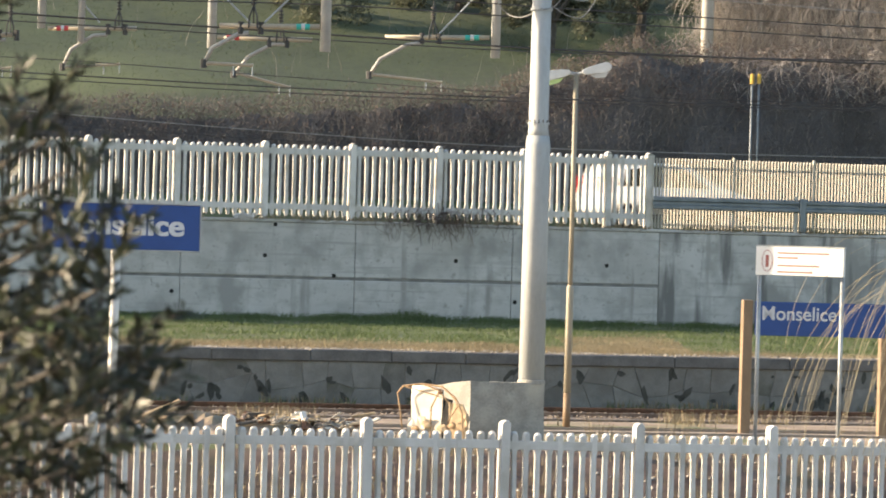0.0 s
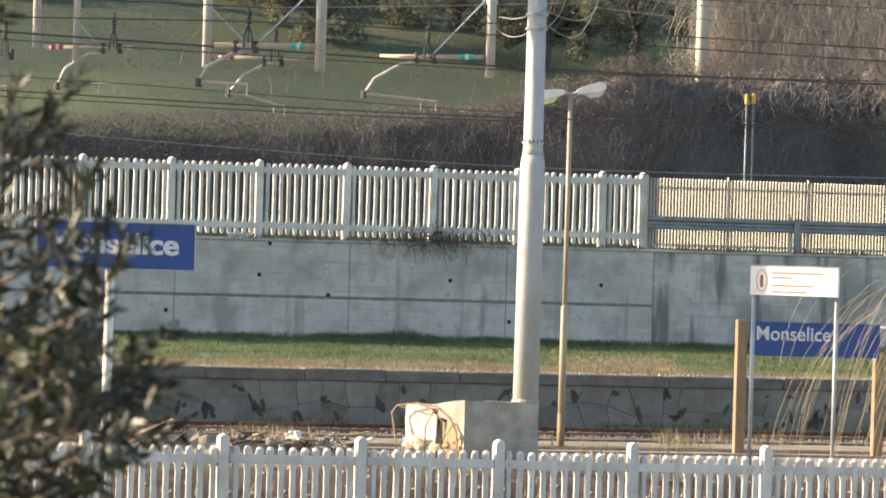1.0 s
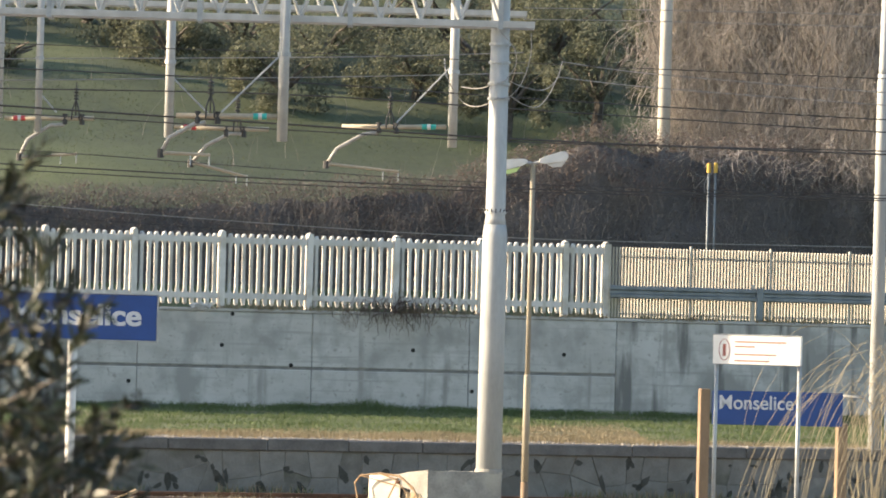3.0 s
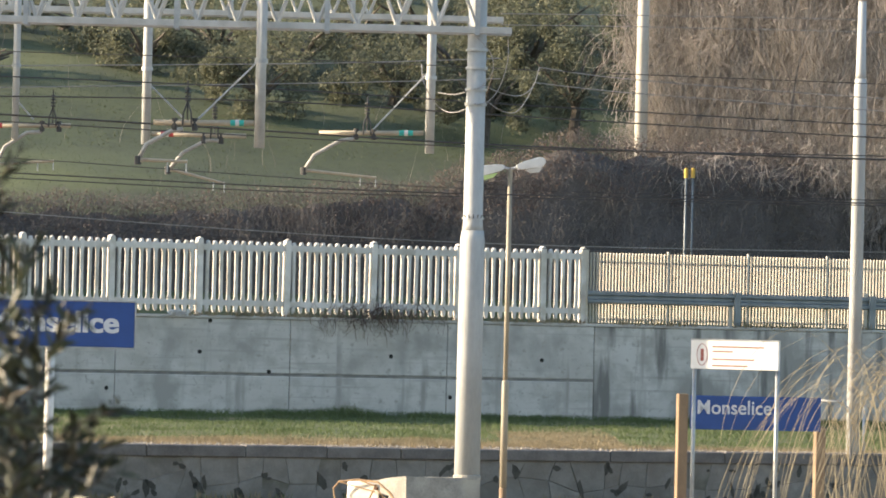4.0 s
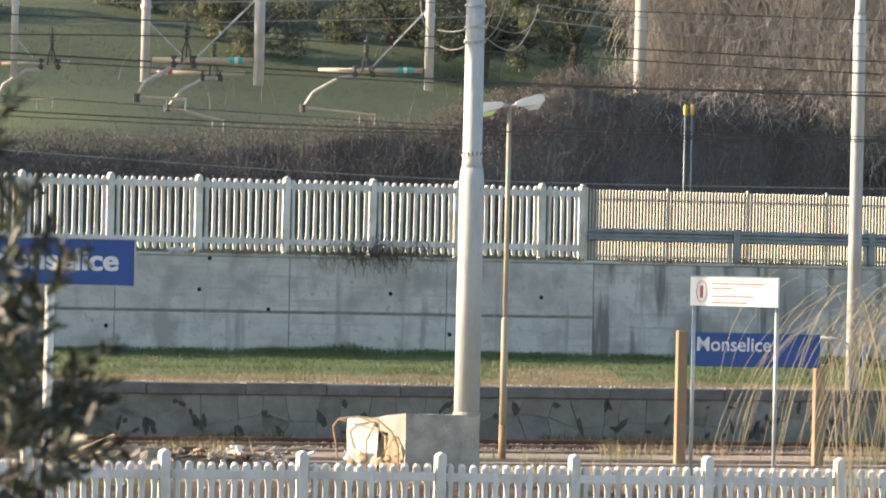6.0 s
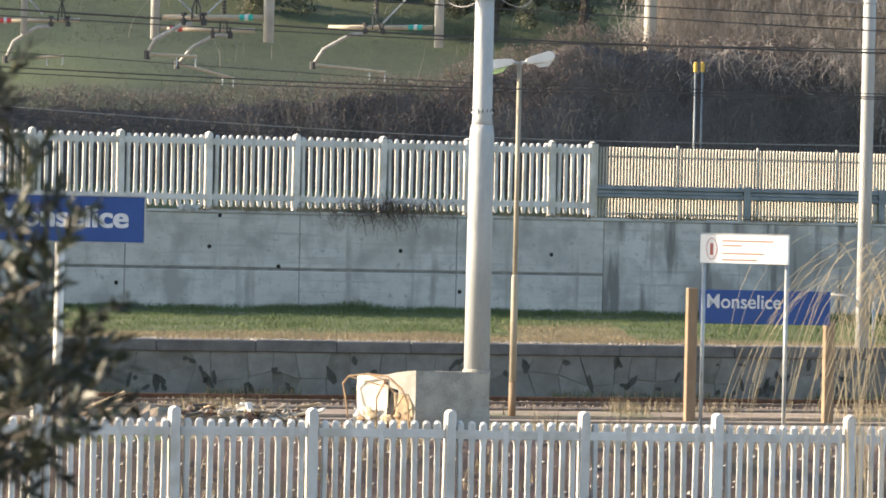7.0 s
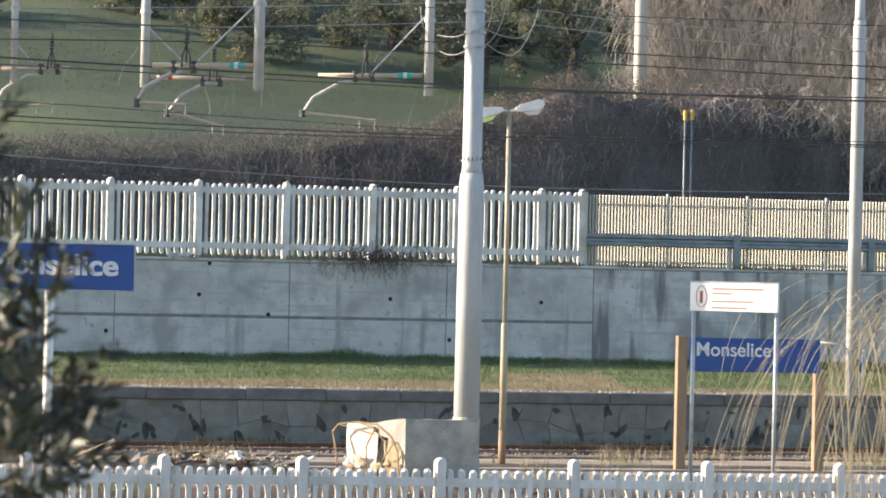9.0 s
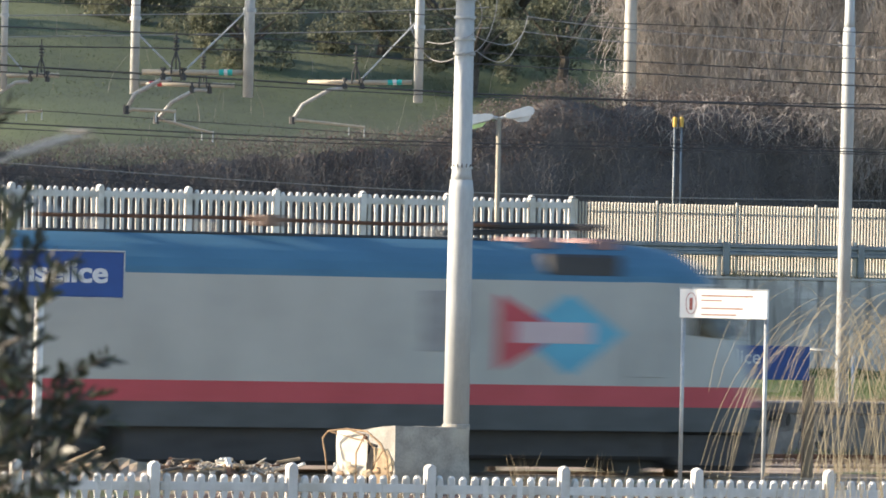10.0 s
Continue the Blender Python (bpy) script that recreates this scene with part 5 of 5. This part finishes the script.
def thicket():
    vs, fs = mass("thicket", 7.6, 34, 125.2, 129.4, 4.0, lambda x: 15.8 + noise.noise((x * 0.5, 0, 0)), "thicket_core", 8, "", "", 0.3, 0.5)
    vs = [(x, y - 0.68 * max(0, x - 7.6), z) for x, y, z in vs]
    smooth_stuff("thicket_core", vs, fs, "thicket_core", "brown shaded inside of the bare thicket on the slope", "thicket")
    def shoot(r):
        z = r.uniform(5.6, 14.2)
        x = thicket_edge(z) + r.uniform(0, 8.2) - (abs(r.gauss(0, 0.5)) if r.random() < 0.25 else 0)
        low = 6.3 + 0.5 * noise.noise((x * 0.9, 2, 6))
        if z < low:
            z = low + r.uniform(0, 2.5)
        s = 124.5 + 0.36 * (z - 7) - r.uniform(-0.3, 0.5) + 0.55 * noise.noise((x * 0.5, z * 0.35, 9))
        s -= 0.68 * max(0, x - 7.6)
        return (x, along(s, x), z), (r.gauss(0, 0.55), r.gauss(-0.1, 0.2), -1 if r.random() < 0.6 else 1)
    vs, fs = strips(8500, 41, shoot, 8, 0.20, 0.27, 0.0082, 0.02)
    stuff("thicket_vines", vs, fs, "twig", "pale brown hanging vines and bare twigs covering the slope", "thicket")
    def fine(r):
        p, d = shoot(r)
        return p, (r.gauss(0, 1), r.gauss(0, 0.4), r.gauss(0, 0.9))
    vs, fs = strips(21000, 42, fine, 5, 0.14, 0.35, 0.0055, 0.03)
    stuff("thicket_twigs", vs, fs, "twig", "fine crossing twigs of the bare thicket", "thicket")
    def hang(r):
        x = 7.2 + r.uniform(0, 8)
        top = hedge_top(x) + 0.5 * noise.noise((x * 1.1, 0, 8))
        s = 121.2 - 0.15 * max(0, x - 8)
        return (x, along(s + r.uniform(-0.6, 0.6), x), top - r.uniform(0, 0.9)), (r.gauss(0, 0.8), -0.3, r.uniform(-0.9, 0.2))
    vs, fs = strips(420, 44, hang, 7, 0.17, 0.3, 0.0055, 0.05)
    stuff("hanging_vines", vs, fs, "twig", "pale bare vines hanging from the thicket over the hedge", "thicket")
    def stem(r):
        x = r.uniform(8.0, 16)
        s = 124.0 + r.uniform(0, 0.8) - 0.68 * max(0, x - 7.6)
        return (x, along(s, x), 4.5), (r.gauss(0, 0.10), 0.3, 1)
    vs, fs = strips(22, 43, stem, 12, 0.9, 0.08, 0.035, 0)
    stuff("thicket_stems", vs, fs, "twig_dark", "dark upright stems inside the thicket", "thicket")


thicket()


def saplings():
    def stem(r):
        x, s = r.uniform(-16, 8.5), r.uniform(123, 158)
        y = along(s, x)
        return (x, y, height(x, y, s, True)), (r.gauss(0, 0.15), r.gauss(0, 0.1), 1)
    vs, fs = strips(70, 45, stem, 7, 0.22, 0.16, 0.0045, 0.0)
    stuff("saplings", vs, fs, "twig", "thin bare saplings scattered on the hillside", "saplings")
    def scrub(r):
        x, s = r.uniform(-16, 8.5), r.uniform(139, 165)
        if noise.noise((x * 0.25, s * 0.18, 11)) < 0.02:
            return None
        y = along(s, x)
        return x, y, height(x, y, s, True) + abs(r.gauss(0, 0.07))
    vs, fs = leaves(9000, 46, scrub, 0.03)
    def bramble(r):
        x, s = r.uniform(-16, 7.5), 122 + abs(r.gauss(0, 5.5))
        if noise.noise((x * 0.3, s * 0.3, 21)) + r.gauss(0, 0.2) < (s - 124) * 0.06 - 0.1:
            return None
        y = along(s, x)
        return x, y, height(x, y, s, True) + abs(r.gauss(0, 0.16))
    bv, bf = leaves(26000, 47, bramble, 0.036)
    stuff("bramble_scrub", bv, bf, "leaf_dark", "low dull bramble scrub spreading from the hedge onto the grass", "scrub")
    stuff("scrub", vs, fs, "hill_blade", "low grey-green scrub in patches on the hillside", "scrub")


saplings()


def hill_tree(x, y, zc, rad, seed, label):
    s = y - TAN * x
    z0 = height(x, y, s, True) - 0.1
    t = thing("olive_tree", label, "tree", pose(x, y, z0), "olive trees on the hillside")
    r = rng(seed)
    hc = zc - z0
    bm = B()
    tube(bm, [(0, 0, 0), (0.1, 0, hc * 0.35), (-0.05, 0.1, hc * 0.7)], [0.2, 0.15, 0.1], 8)
    for k in range(6):
        a = k / 6 * 2 * math.pi + r.uniform(-0.3, 0.3)
        e = Vector((math.cos(a), math.sin(a), r.uniform(0.2, 0.9))) * rad * 0.75
        tube(bm, [(0.1, 0, hc * 0.4), (e.x * 0.5, e.y * 0.5, hc * 0.6 + e.z * 0.4), (e.x, e.y, hc * 0.8 + e.z * 0.5)], [0.1, 0.06, 0.02], 6)
    part("trunk", bm, "bark", t)
    lobes = [(Vector((r.gauss(0, 0.7), r.gauss(0, 0.5), r.gauss(-0.5, 0.6))) * rad, r.uniform(0.22, 0.5) * rad) for _ in range(19)]
    def at(q):
        c, rr = q.choice(lobes)
        d = Vector((q.gauss(0, 1), q.gauss(0, 1), q.gauss(0, 1))).normalized() * rr * q.random() ** 0.55
        return c + d + Vector((0, 0, hc))
    vs, fs = leaves(9500, seed, at, 0.062)
    me = bpy.data.meshes.new("crown")
    me.from_pydata(vs, [], fs)
    me.materials.append(M["leaf_far"])
    o = new("crown", me)
    o.parent = t


for i, (p, rad) in enumerate((((-9.266, 152.000, 12.556), 2.3), ((-12.297, 158.000, 13.028), 2.2), ((-3.870, 143.000, 10.946), 1.7), ((-2.821, 150.000, 12.411), 2.3), ((-6.859, 164.000, 14.113), 2.3), ((0.265, 146.000, 11.372), 1.7), ((1.184, 156.000, 13.606), 2.5), ((4.575, 150.000, 13.311), 2.7), ((5.809, 144.000, 11.748), 1.6), ((-1.159, 166.000, 14.978), 2.4), ((7.289, 150.000, 13.376), 2.0), ((3.004, 142.000, 10.887), 1.5), ((-7.594, 148.000, 12.181), 1.5), ((2.244, 150.000, 12.350), 1.6), ((-12.566, 146.000, 11.243), 1.6), ((-5.5, 152.0, 12.6), 1.9), ((-10.6, 154.0, 12.9), 1.9), ((-0.9, 156.0, 13.3), 2.0), ((5.0, 160.0, 14.6), 2.3), ((-14.5, 152.0, 12.6), 2.0), ((-8.6, 168.0, 15.2), 2.4), ((2.6, 168.0, 15.4), 2.5))):
    hill_tree(p[0], p[1], p[2], rad, 60 + i, "grey-green olive tree with a loose crown on the grassy hillside")


def wall_shrub():
    def at(r):
        x = r.gauss(-0.1, 0.75)
        s = 107.42 + r.uniform(-0.15, 0.3)
        return (x, along(s, x), 3.42 + abs(r.gauss(0, 0.12))), (r.gauss(0, 0.6), r.uniform(-0.8, 0.1), r.gauss(0.3, 0.7))
    vs, fs = strips(300, 71, at, 6, 0.10, 0.35, 0.008, 0.22)
    stuff("wall_creeper", vs, fs, "leaf_dry", "bare reddish creeper hanging over the wall top", "creeper")
    def top(r):
        x = r.uniform(-10, 13)
        if noise.noise((x * 0.7, 2, 2)) < -0.1:
            return None
        s = 107.4 + r.uniform(0, 0.2)
        return x, along(s, x), 3.47, 1.0
    blades("wall_weeds", 1500, 72, top, 0.04, 0.16, 0.02, "dry_blade", "dry weeds along the top of the retaining wall")
    def litter(r):
        return (-4.505 + r.gauss(0, 0.12), 106.024, 3.49 + abs(r.gauss(0, 0.03)))
    vs, fs = leaves(60, 73, litter, 0.07)
    stuff("litter", vs, fs, "white", "crumpled white plastic litter on the wall top", "litter")


wall_shrub()


def pipe_rail():
    a, b, c = (8.656, 91.800, 2.127), (9.122, 91.800, 2.104), (9.258, 91.800, 1.963)
    t = thing("pipe_rail", "thin pale pipe rail bent down beside the slender mast", "pipe rail", pose(a[0], a[1], 1.03))
    o = Vector((a[0], a[1], 1.03))
    bm = B()
    tube(bm, [Vector(a) - o, Vector(b) - o, Vector(c) - o, Vector((c[0] + 0.05, c[1], 1.0)) - o], 0.024, 8)
    part("bent_pipe", bm, "galv", t, smooth=True)
    bm = B()
    tube(bm, [Vector((a[0], a[1], 1.0)) - o, Vector(a) - o + Vector((0, 0, 0.02))], 0.022, 8)
    part("upright", bm, "galv", t, smooth=True)
    d = (9.547, 91.800, 1.969)
    s2 = thing("short_post", "short white post on the stone platform", "post", pose(d[0], d[1], 1.03))
    bm = B()
    tube(bm, [(0, 0, -0.05), (0, 0, d[2] - 1.03)], 0.03, 8)
    part("shaft", bm, "galv", s2, smooth=True)
    bm = B()
    tube(bm, [(0, 0, d[2] - 1.035), (0, 0, d[2] - 1.0)], [0.034, 0.02], 8)
    part("cap", bm, "white", s2)


pipe_rail()


def road_posts():
    for px in ((7.736, 119.300, 7.323), (7.909, 119.300, 7.328)):
        t = thing("marker_post", "thin grey marker post with a yellow cap beside the road", "marker post", pose(px[0], px[1], 3.42), "marker posts")
        h = px[2] - 3.42
        bm = B()
        tube(bm, [(0, 0, 0), (0, 0, h - 0.1)], 0.028, 8)
        part("shaft", bm, "rail_steel", t, smooth=True)
        bm = B()
        tube(bm, [(0, 0, h - 0.12), (0, 0, h + 0.1), (0, 0, h + 0.14)], [0.055, 0.055, 0.03], 10)
        part("cap", bm, "yellow", t, "yellow cap")


road_posts()


# ---- debris by the fence ----
def plank(a, b, w, th, material, label):
    a, b = Vector(a), Vector(b)
    bm = B()
    L = (b - a).length
    box(bm, 0, L, -w / 2, w / 2, -th / 2, th / 2, th * 0.15)
    ob = link_mesh("plank", bm, material)
    d = (b - a).normalized()
    ob.matrix_world = Matrix.Translation(a) @ d.to_track_quat("X", "Z").to_matrix().to_4x4()
    return tagged(ob, label, "plank", "broken planks on the heap")


for a, b, w in (((-5.029, 73.200, 0.253), (-4.066, 73.600, 0.679), 0.1), ((-4.933, 73.100, 0.225), (-4.110, 73.500, 0.566), 0.13), ((-4.830, 72.900, 0.167), (-4.236, 73.300, 0.430), 0.12), ((-4.692, 72.800, 0.202), (-4.156, 73.200, 0.631), 0.06), ((-1.363, 73.600, 0.497), (-0.992, 73.600, 0.569), 0.14), ((-2.826, 73.300, 0.257), (-2.092, 73.700, 0.436), 0.08), ((-2.262, 73.500, 0.387), (-1.470, 73.700, 0.454), 0.07), ((-1.896, 73.200, 0.261), (-1.558, 73.600, 0.491), 0.09), ((-2.425, 73.200, 0.246), (-2.976, 73.600, 0.416), 0.06)):
    plank(a, b, w, 0.045, "old_wood", "weathered splintered wooden plank on the rubble heap")
for a, b in (((-4.172, 72.900, 0.238), (-3.828, 72.900, 0.521)), ((-3.828, 72.900, 0.521), (-3.793, 72.900, 0.196)), ((-4.145, 73.000, 0.322), (-3.849, 73.000, 0.419))):
    plank(a, b, 0.045, 0.03, "orange_post", "broken yellowish wooden frame leaning on the heap")


def heap():
    r = rng(81)
    nx, ny = 44, 10
    vs, fs = [], []
    for j in range(ny + 1):
        for i in range(nx + 1):
            x = -6.2 + 5.6 * i / nx
            y = 72.4 + 2.2 * j / ny
            e = math.sin(math.pi * i / nx) ** 0.5 * math.sin(math.pi * j / ny)
            g = height(x, y, y - TAN * x, False)
            vs.append((x, y, g - 0.05 + e * (0.36 + 0.16 * noise.noise((x * 1.6, y * 1.6, 2)) + 0.1 * noise.noise((x * 5, y * 5, 2)))))
    for j in range(ny):
        for i in range(nx):
            a = j * (nx + 1) + i
            fs.append((a, a + 1, a + nx + 2, a + nx + 1))
    me = bpy.data.meshes.new("earth_mound")
    me.from_pydata(vs, [], fs)
    me.materials.append(M["ground"])
    tagged(new("earth_mound", me), "low brown heap of earth behind the picket fence", "mound")
    def lay(q):
        x, y = q.uniform(-3.2, -1.0), q.uniform(73.0, 73.9)
        return x, y, 0.34 + q.uniform(-0.05, 0.12)
    pebbles("rubble", 120, 82, lay, 0.05, "pale broken masonry on the heap")
    for k in range(95):
        x, y, z = lay(r)
        a = Vector((x, y, z + r.uniform(-0.02, 0.07)))
        d = Vector((r.gauss(0, 1), r.gauss(0, 0.6), r.gauss(0, 0.16))).normalized() * r.uniform(0.10, 0.34)
        plank(a, a + d, r.uniform(0.03, 0.13), r.uniform(0.015, 0.05), r.choice(["old_wood", "old_wood", "cream", "white", "rust", "dusty_rust", "block", "bark"]), "short splintered scrap on the rubble heap")


heap()


def wreck():
    """A smashed enamelled cabinet with bent straps, leaning on the foundation block."""
    o = (0.026, 73.600, 0.323)
    t = thing("wrecked_cabinet", "smashed cream enamelled metal cabinet with bent straps beside the block", "scrap cabinet", pose(o[0], 73.4, o[2], 0, 0, -30) @ Matrix.Diagonal((1.13, 1, 1, 1)))
    u = 73.6 / 8300
    def q(x, y, d=0.0):
        return Vector(((x - 778) * u, d, (762 - y) * u + 0.02))
    for name, pts, y0, y1, material, label in (
        ("side_panel", ((733, 686), (760, 683), (791, 690), (787, 796), (735, 796)), -0.14, -0.10, "enamel", "pale enamelled panel"),
        # Solid dark piece; the shade inside the opening is its colour.
        ("inner_slot", ((788, 704), (804, 708), (804, 796), (788, 796)), -0.12, -0.06, "hole", "dark opening"),
        ("torn_sheet", ((802, 712), (826, 714), (838, 738), (834, 796), (802, 796)), -0.16, -0.13, "old_wood", "torn brown sheet"),
        ("flap", ((733, 742), (764, 738), (760, 796), (733, 796)), -0.22, -0.19, "enamel", "folded pale flap"),
    ):
        bm = B()
        prism(bm, [(q(x, y).x, q(x, y).z) for x, y in pts], y0, y1)
        bmesh.ops.subdivide_edges(bm, edges=list(bm.edges), cuts=3, use_grid_fill=True)
        for v in bm.verts:
            v.co.y += 0.05 * noise.noise(v.co * 6)
        part(name, bm, material, t, label)
    for pts, rr in (([(716, 699), (727, 686), (760, 681), (795, 684), (822, 704), (834, 730), (836, 796)], 0.016), ([(716, 699), (722, 730), (729, 796)], 0.013), ([(727, 686), (791, 701)], 0.010), ([(792, 688), (778, 722), (775, 796)], 0.013), ([(800, 688), (828, 714), (806, 744)], 0.011), ([(760, 681), (790, 690), (806, 712)], 0.014)):
        bm = B()
        tube(bm, [q(x, y, -0.26 + 0.03 * math.sin(x)) for x, y in pts], rr, 6)
        part("strap", bm, "rusty_strap", t, "bent rusty strap")
    for k, (x, y, rr, material) in enumerate(((770, 752, 0.07, "old_wood"), (795, 694, 0.035, "rust"), (815, 752, 0.06, "rusty_strap"), (750, 760, 0.05, "rusty_strap"), (800, 757, 0.07, "old_wood"))):
        bm = B()
        bmesh.ops.create_icosphere(bm, subdivisions=3, radius=rr)
        for v in bm.verts:
            v.co = Vector((v.co.x * 1.2, v.co.y * 0.6, v.co.z * 0.85)) * (1 + 0.6 * noise.noise(v.co * 14 + Vector((k, 0, 0)))) + q(x, y, -0.28)
        part("crumpled_sheet", bm, material, t)
    return t


wreck()


# ---- foreground plants ----
def olive_reach(z):
    """How far the crown reaches to the right at a height."""
    tbl = ((2.9, -0.92), (3.1, -0.72), (3.2, -0.66), (3.35, -0.64), (3.5, -0.62), (3.58, -0.64), (3.66, -0.70), (3.76, -0.72), (3.9, -0.74), (4.0, -0.82), (4.1, -0.95), (4.2, -1.02), (4.32, -1.12))
    if z <= tbl[0][0]:
        return tbl[0][1]
    for (a, b), (c, d) in zip(tbl, tbl[1:]):
        if z <= c:
            return b + (d - b) * (z - a) / (c - a)
    return tbl[-1][1] - (z - 4.32) * 0.9


def olive():
    t = thing("olive_tree", "olive tree with narrow dark green leaves close to the viewer", "tree", pose(-2.0, 12.3, -1.15))
    o = Vector((-2.0, 12.3, -1.15))
    r = rng(101)
    bm = B()
    tube(bm, [(0, 0, -0.1), (0.05, 0, 1.0), (-0.05, 0.05, 2.2), (0.1, 0, 3.3), (0.15, 0, 4.4)], [0.16, 0.13, 0.11, 0.08, 0.03], 10)
    part("trunk", bm, "bark", t, smooth=True)
    lv, lf = [], []
    def leaf(p, d, n, L, w):
        s = d.cross(n).normalized()
        i = len(lv)
        c = n * L * 0.06
        lv.extend(tuple(v - o) for v in (p, p + d * L * 0.3 + s * w * 0.42 + c, p + d * L * 0.65 + s * w * 0.4 + c, p + d * L, p + d * L * 0.65 - s * w * 0.4 + c, p + d * L * 0.3 - s * w * 0.42 + c, p + d * L * 0.5))
        lf.extend([(i, i + 1, i + 2, i + 6), (i + 6, i + 2, i + 3), (i, i + 6, i + 4, i + 5), (i + 6, i + 3, i + 4)])
    def sprig(p, d, n):
        q = Vector(p)
        d = Vector(d).normalized()
        pts = [q.copy()]
        for k in range(n):
            q = q + d * 0.027
            d = (d + Vector((r.gauss(0, 0.1), r.gauss(0, 0.1), r.gauss(0, 0.1) - 0.01))).normalized()
            pts.append(q.copy())
            side = d.orthogonal().normalized()
            side.rotate(Matrix.Rotation(r.uniform(0, 6.28), 3, d))
            for sgn in (-1, 1):
                ld = (d * r.uniform(0.5, 1.0) + side * sgn * r.uniform(0.4, 0.9)).normalized()
                leaf(q, ld, Vector((r.gauss(0, 1), r.gauss(0, 1), r.gauss(0, 1))).normalized(), r.uniform(0.045, 0.075), r.uniform(0.016, 0.024))
        leaf(q, d, side, 0.05, 0.012)
        return pts
    twigs = B()
    for k in range(330):
        z = r.uniform(2.7, 4.5)
        reach = olive_reach(z)
        x = reach - abs(r.gauss(0, 0.30)) - 0.06
        if z > 3.62 and x > -1.15 and r.random() < 0.68:
            continue
        if x < -2.4:
            continue
        p = Vector((x - 0.12, 12.0 + r.gauss(0, 0.28), z - 0.1))
        out = Vector((r.uniform(-0.2, 1.0), r.gauss(0, 0.5), r.uniform(-0.1, 1.1)))
        n = r.randint(5, 9)
        pts = sprig(p, out, n)
        tube(twigs, [v - o for v in pts], 0.0035, 4, False)
    for k in range(9):
        # single long shoots standing out of the crown
        z = r.uniform(3.62, 3.98)
        p = Vector((olive_reach(z) - r.uniform(0.12, 0.30), 12.0 + r.gauss(0, 0.2), z - 0.12))
        pts = sprig(p, Vector((r.uniform(-0.1, 0.5), r.gauss(0, 0.3), 1.0)), r.randint(5, 8))
        tube(twigs, [v - o for v in pts], 0.0035, 4, False)
    for k in range(24):
        z = 2.6 + k * 0.075
        x = olive_reach(z) - 0.22
        bm = B()
        tube(bm, [Vector((-1.88, 12.3, z - 0.55)) - o, Vector(((x - 1.88) / 2, 12.15, z - 0.25)) - o, Vector((x, 12.0 + r.gauss(0, 0.15), z)) - o], [0.022, 0.013, 0.005], 5)
        part("branch", bm, "bark", t)
    tagged(part("twig_work", twigs, "bark", t), kind="stuff")
    me = bpy.data.meshes.new("crown")
    me.from_pydata(lv, [], lf)
    me.materials.append(M["leaf"])
    c = new("crown", me)
    c.parent = t


olive()


def reeds():
    """Stalks rising from a clump beyond the right edge, arching over and hanging down."""
    t0 = rng(111)
    vs, fs = [], []
    y = 45.0
    for n in range(100):
        if n % 5 == 0:
            # upright stalks of the clump itself
            x = 4.45 + abs(t0.gauss(0, 0.4))
            top = t0.uniform(2.2, 3.3)
            ctrl = [Vector((x, 0, -1.15)), Vector((x + t0.gauss(0, 0.1), 0, 0.6)), Vector((x + t0.gauss(0, 0.15), 0, top)), Vector((x - t0.uniform(0.0, 0.5), 0, top - t0.uniform(0, 0.3)))]
        else:
            reach = t0.random() ** 1.6
            end = Vector((4.95 - 1.75 * reach + t0.gauss(0, 0.08), 0, t0.uniform(1.2, 2.5) + 0.25 * reach))
            crown = t0.uniform(3.1, 3.75)
            root = Vector((5.6 + t0.gauss(0, 0.25), 0, -1.15))
            ctrl = [root, Vector((root.x - 0.1, 0, crown + 1.3)), Vector((end.x + t0.uniform(0.15, 0.45), 0, crown + t0.uniform(0.1, 0.5))), end]
        dy = t0.gauss(0, 0.4)
        w = t0.uniform(0.0022, 0.0042)
        for i in range(19):
            t = i / 18
            a, b, c, d = ctrl
            p = a * (1 - t) ** 3 + b * 3 * t * (1 - t) ** 2 + c * 3 * t * t * (1 - t) + d * t ** 3
            ww = w * (1.15 - 0.6 * t)
            j = len(vs)
            vs += [(p.x - ww, y + dy, p.z), (p.x + ww, y + dy - ww, p.z), (p.x, y + dy + ww, p.z + ww * 0.4)]
            if i:
                for u, v in ((0, 1), (1, 2), (2, 0)):
                    fs.append((j - 3 + u, j - 3 + v, j + v, j + u))
    stuff("reeds", vs, fs, "reed", "tall dry yellow reed stalks arching over in the foreground", "reeds")


reeds()



def motions():
    train = locomotive()
    ang = radians(SLANT)
    nose = (7.282, 82.338, 0.879)
    u1 = nose[0] / math.cos(ang)
    speed = 25.2
    rows = []
    for t in range(0, 11):
        u = u1 + speed * (t - 10)
        rows.append((t, pose(u * math.cos(ang), TRACK + u * math.sin(ang), 0.07, 0, 0, SLANT)))
    walk(train, rows)
    a = car("white hatchback driving on the road behind the fence", "hatch")
    b = car("white saloon car driving on the road behind the fence", "saloon")
    ua = 5.304 / math.cos(ang)
    ub = 2.434 / math.cos(ang)
    walk(a, [(t, pose((ua + 17.6 * t) * math.cos(ang), 111.0 + (ua + 17.6 * t) * math.sin(ang), 3.445, 0, 0, SLANT)) for t in range(0, 11)])
    walk(b, [(t, pose((ub - 18.6 * (t - 1.9)) * math.cos(ang), 114.5 + (ub - 18.6 * (t - 1.9)) * math.sin(ang), 3.445, 0, 0, SLANT + 180)) for t in range(0, 11)])


stone_platform()
motions()
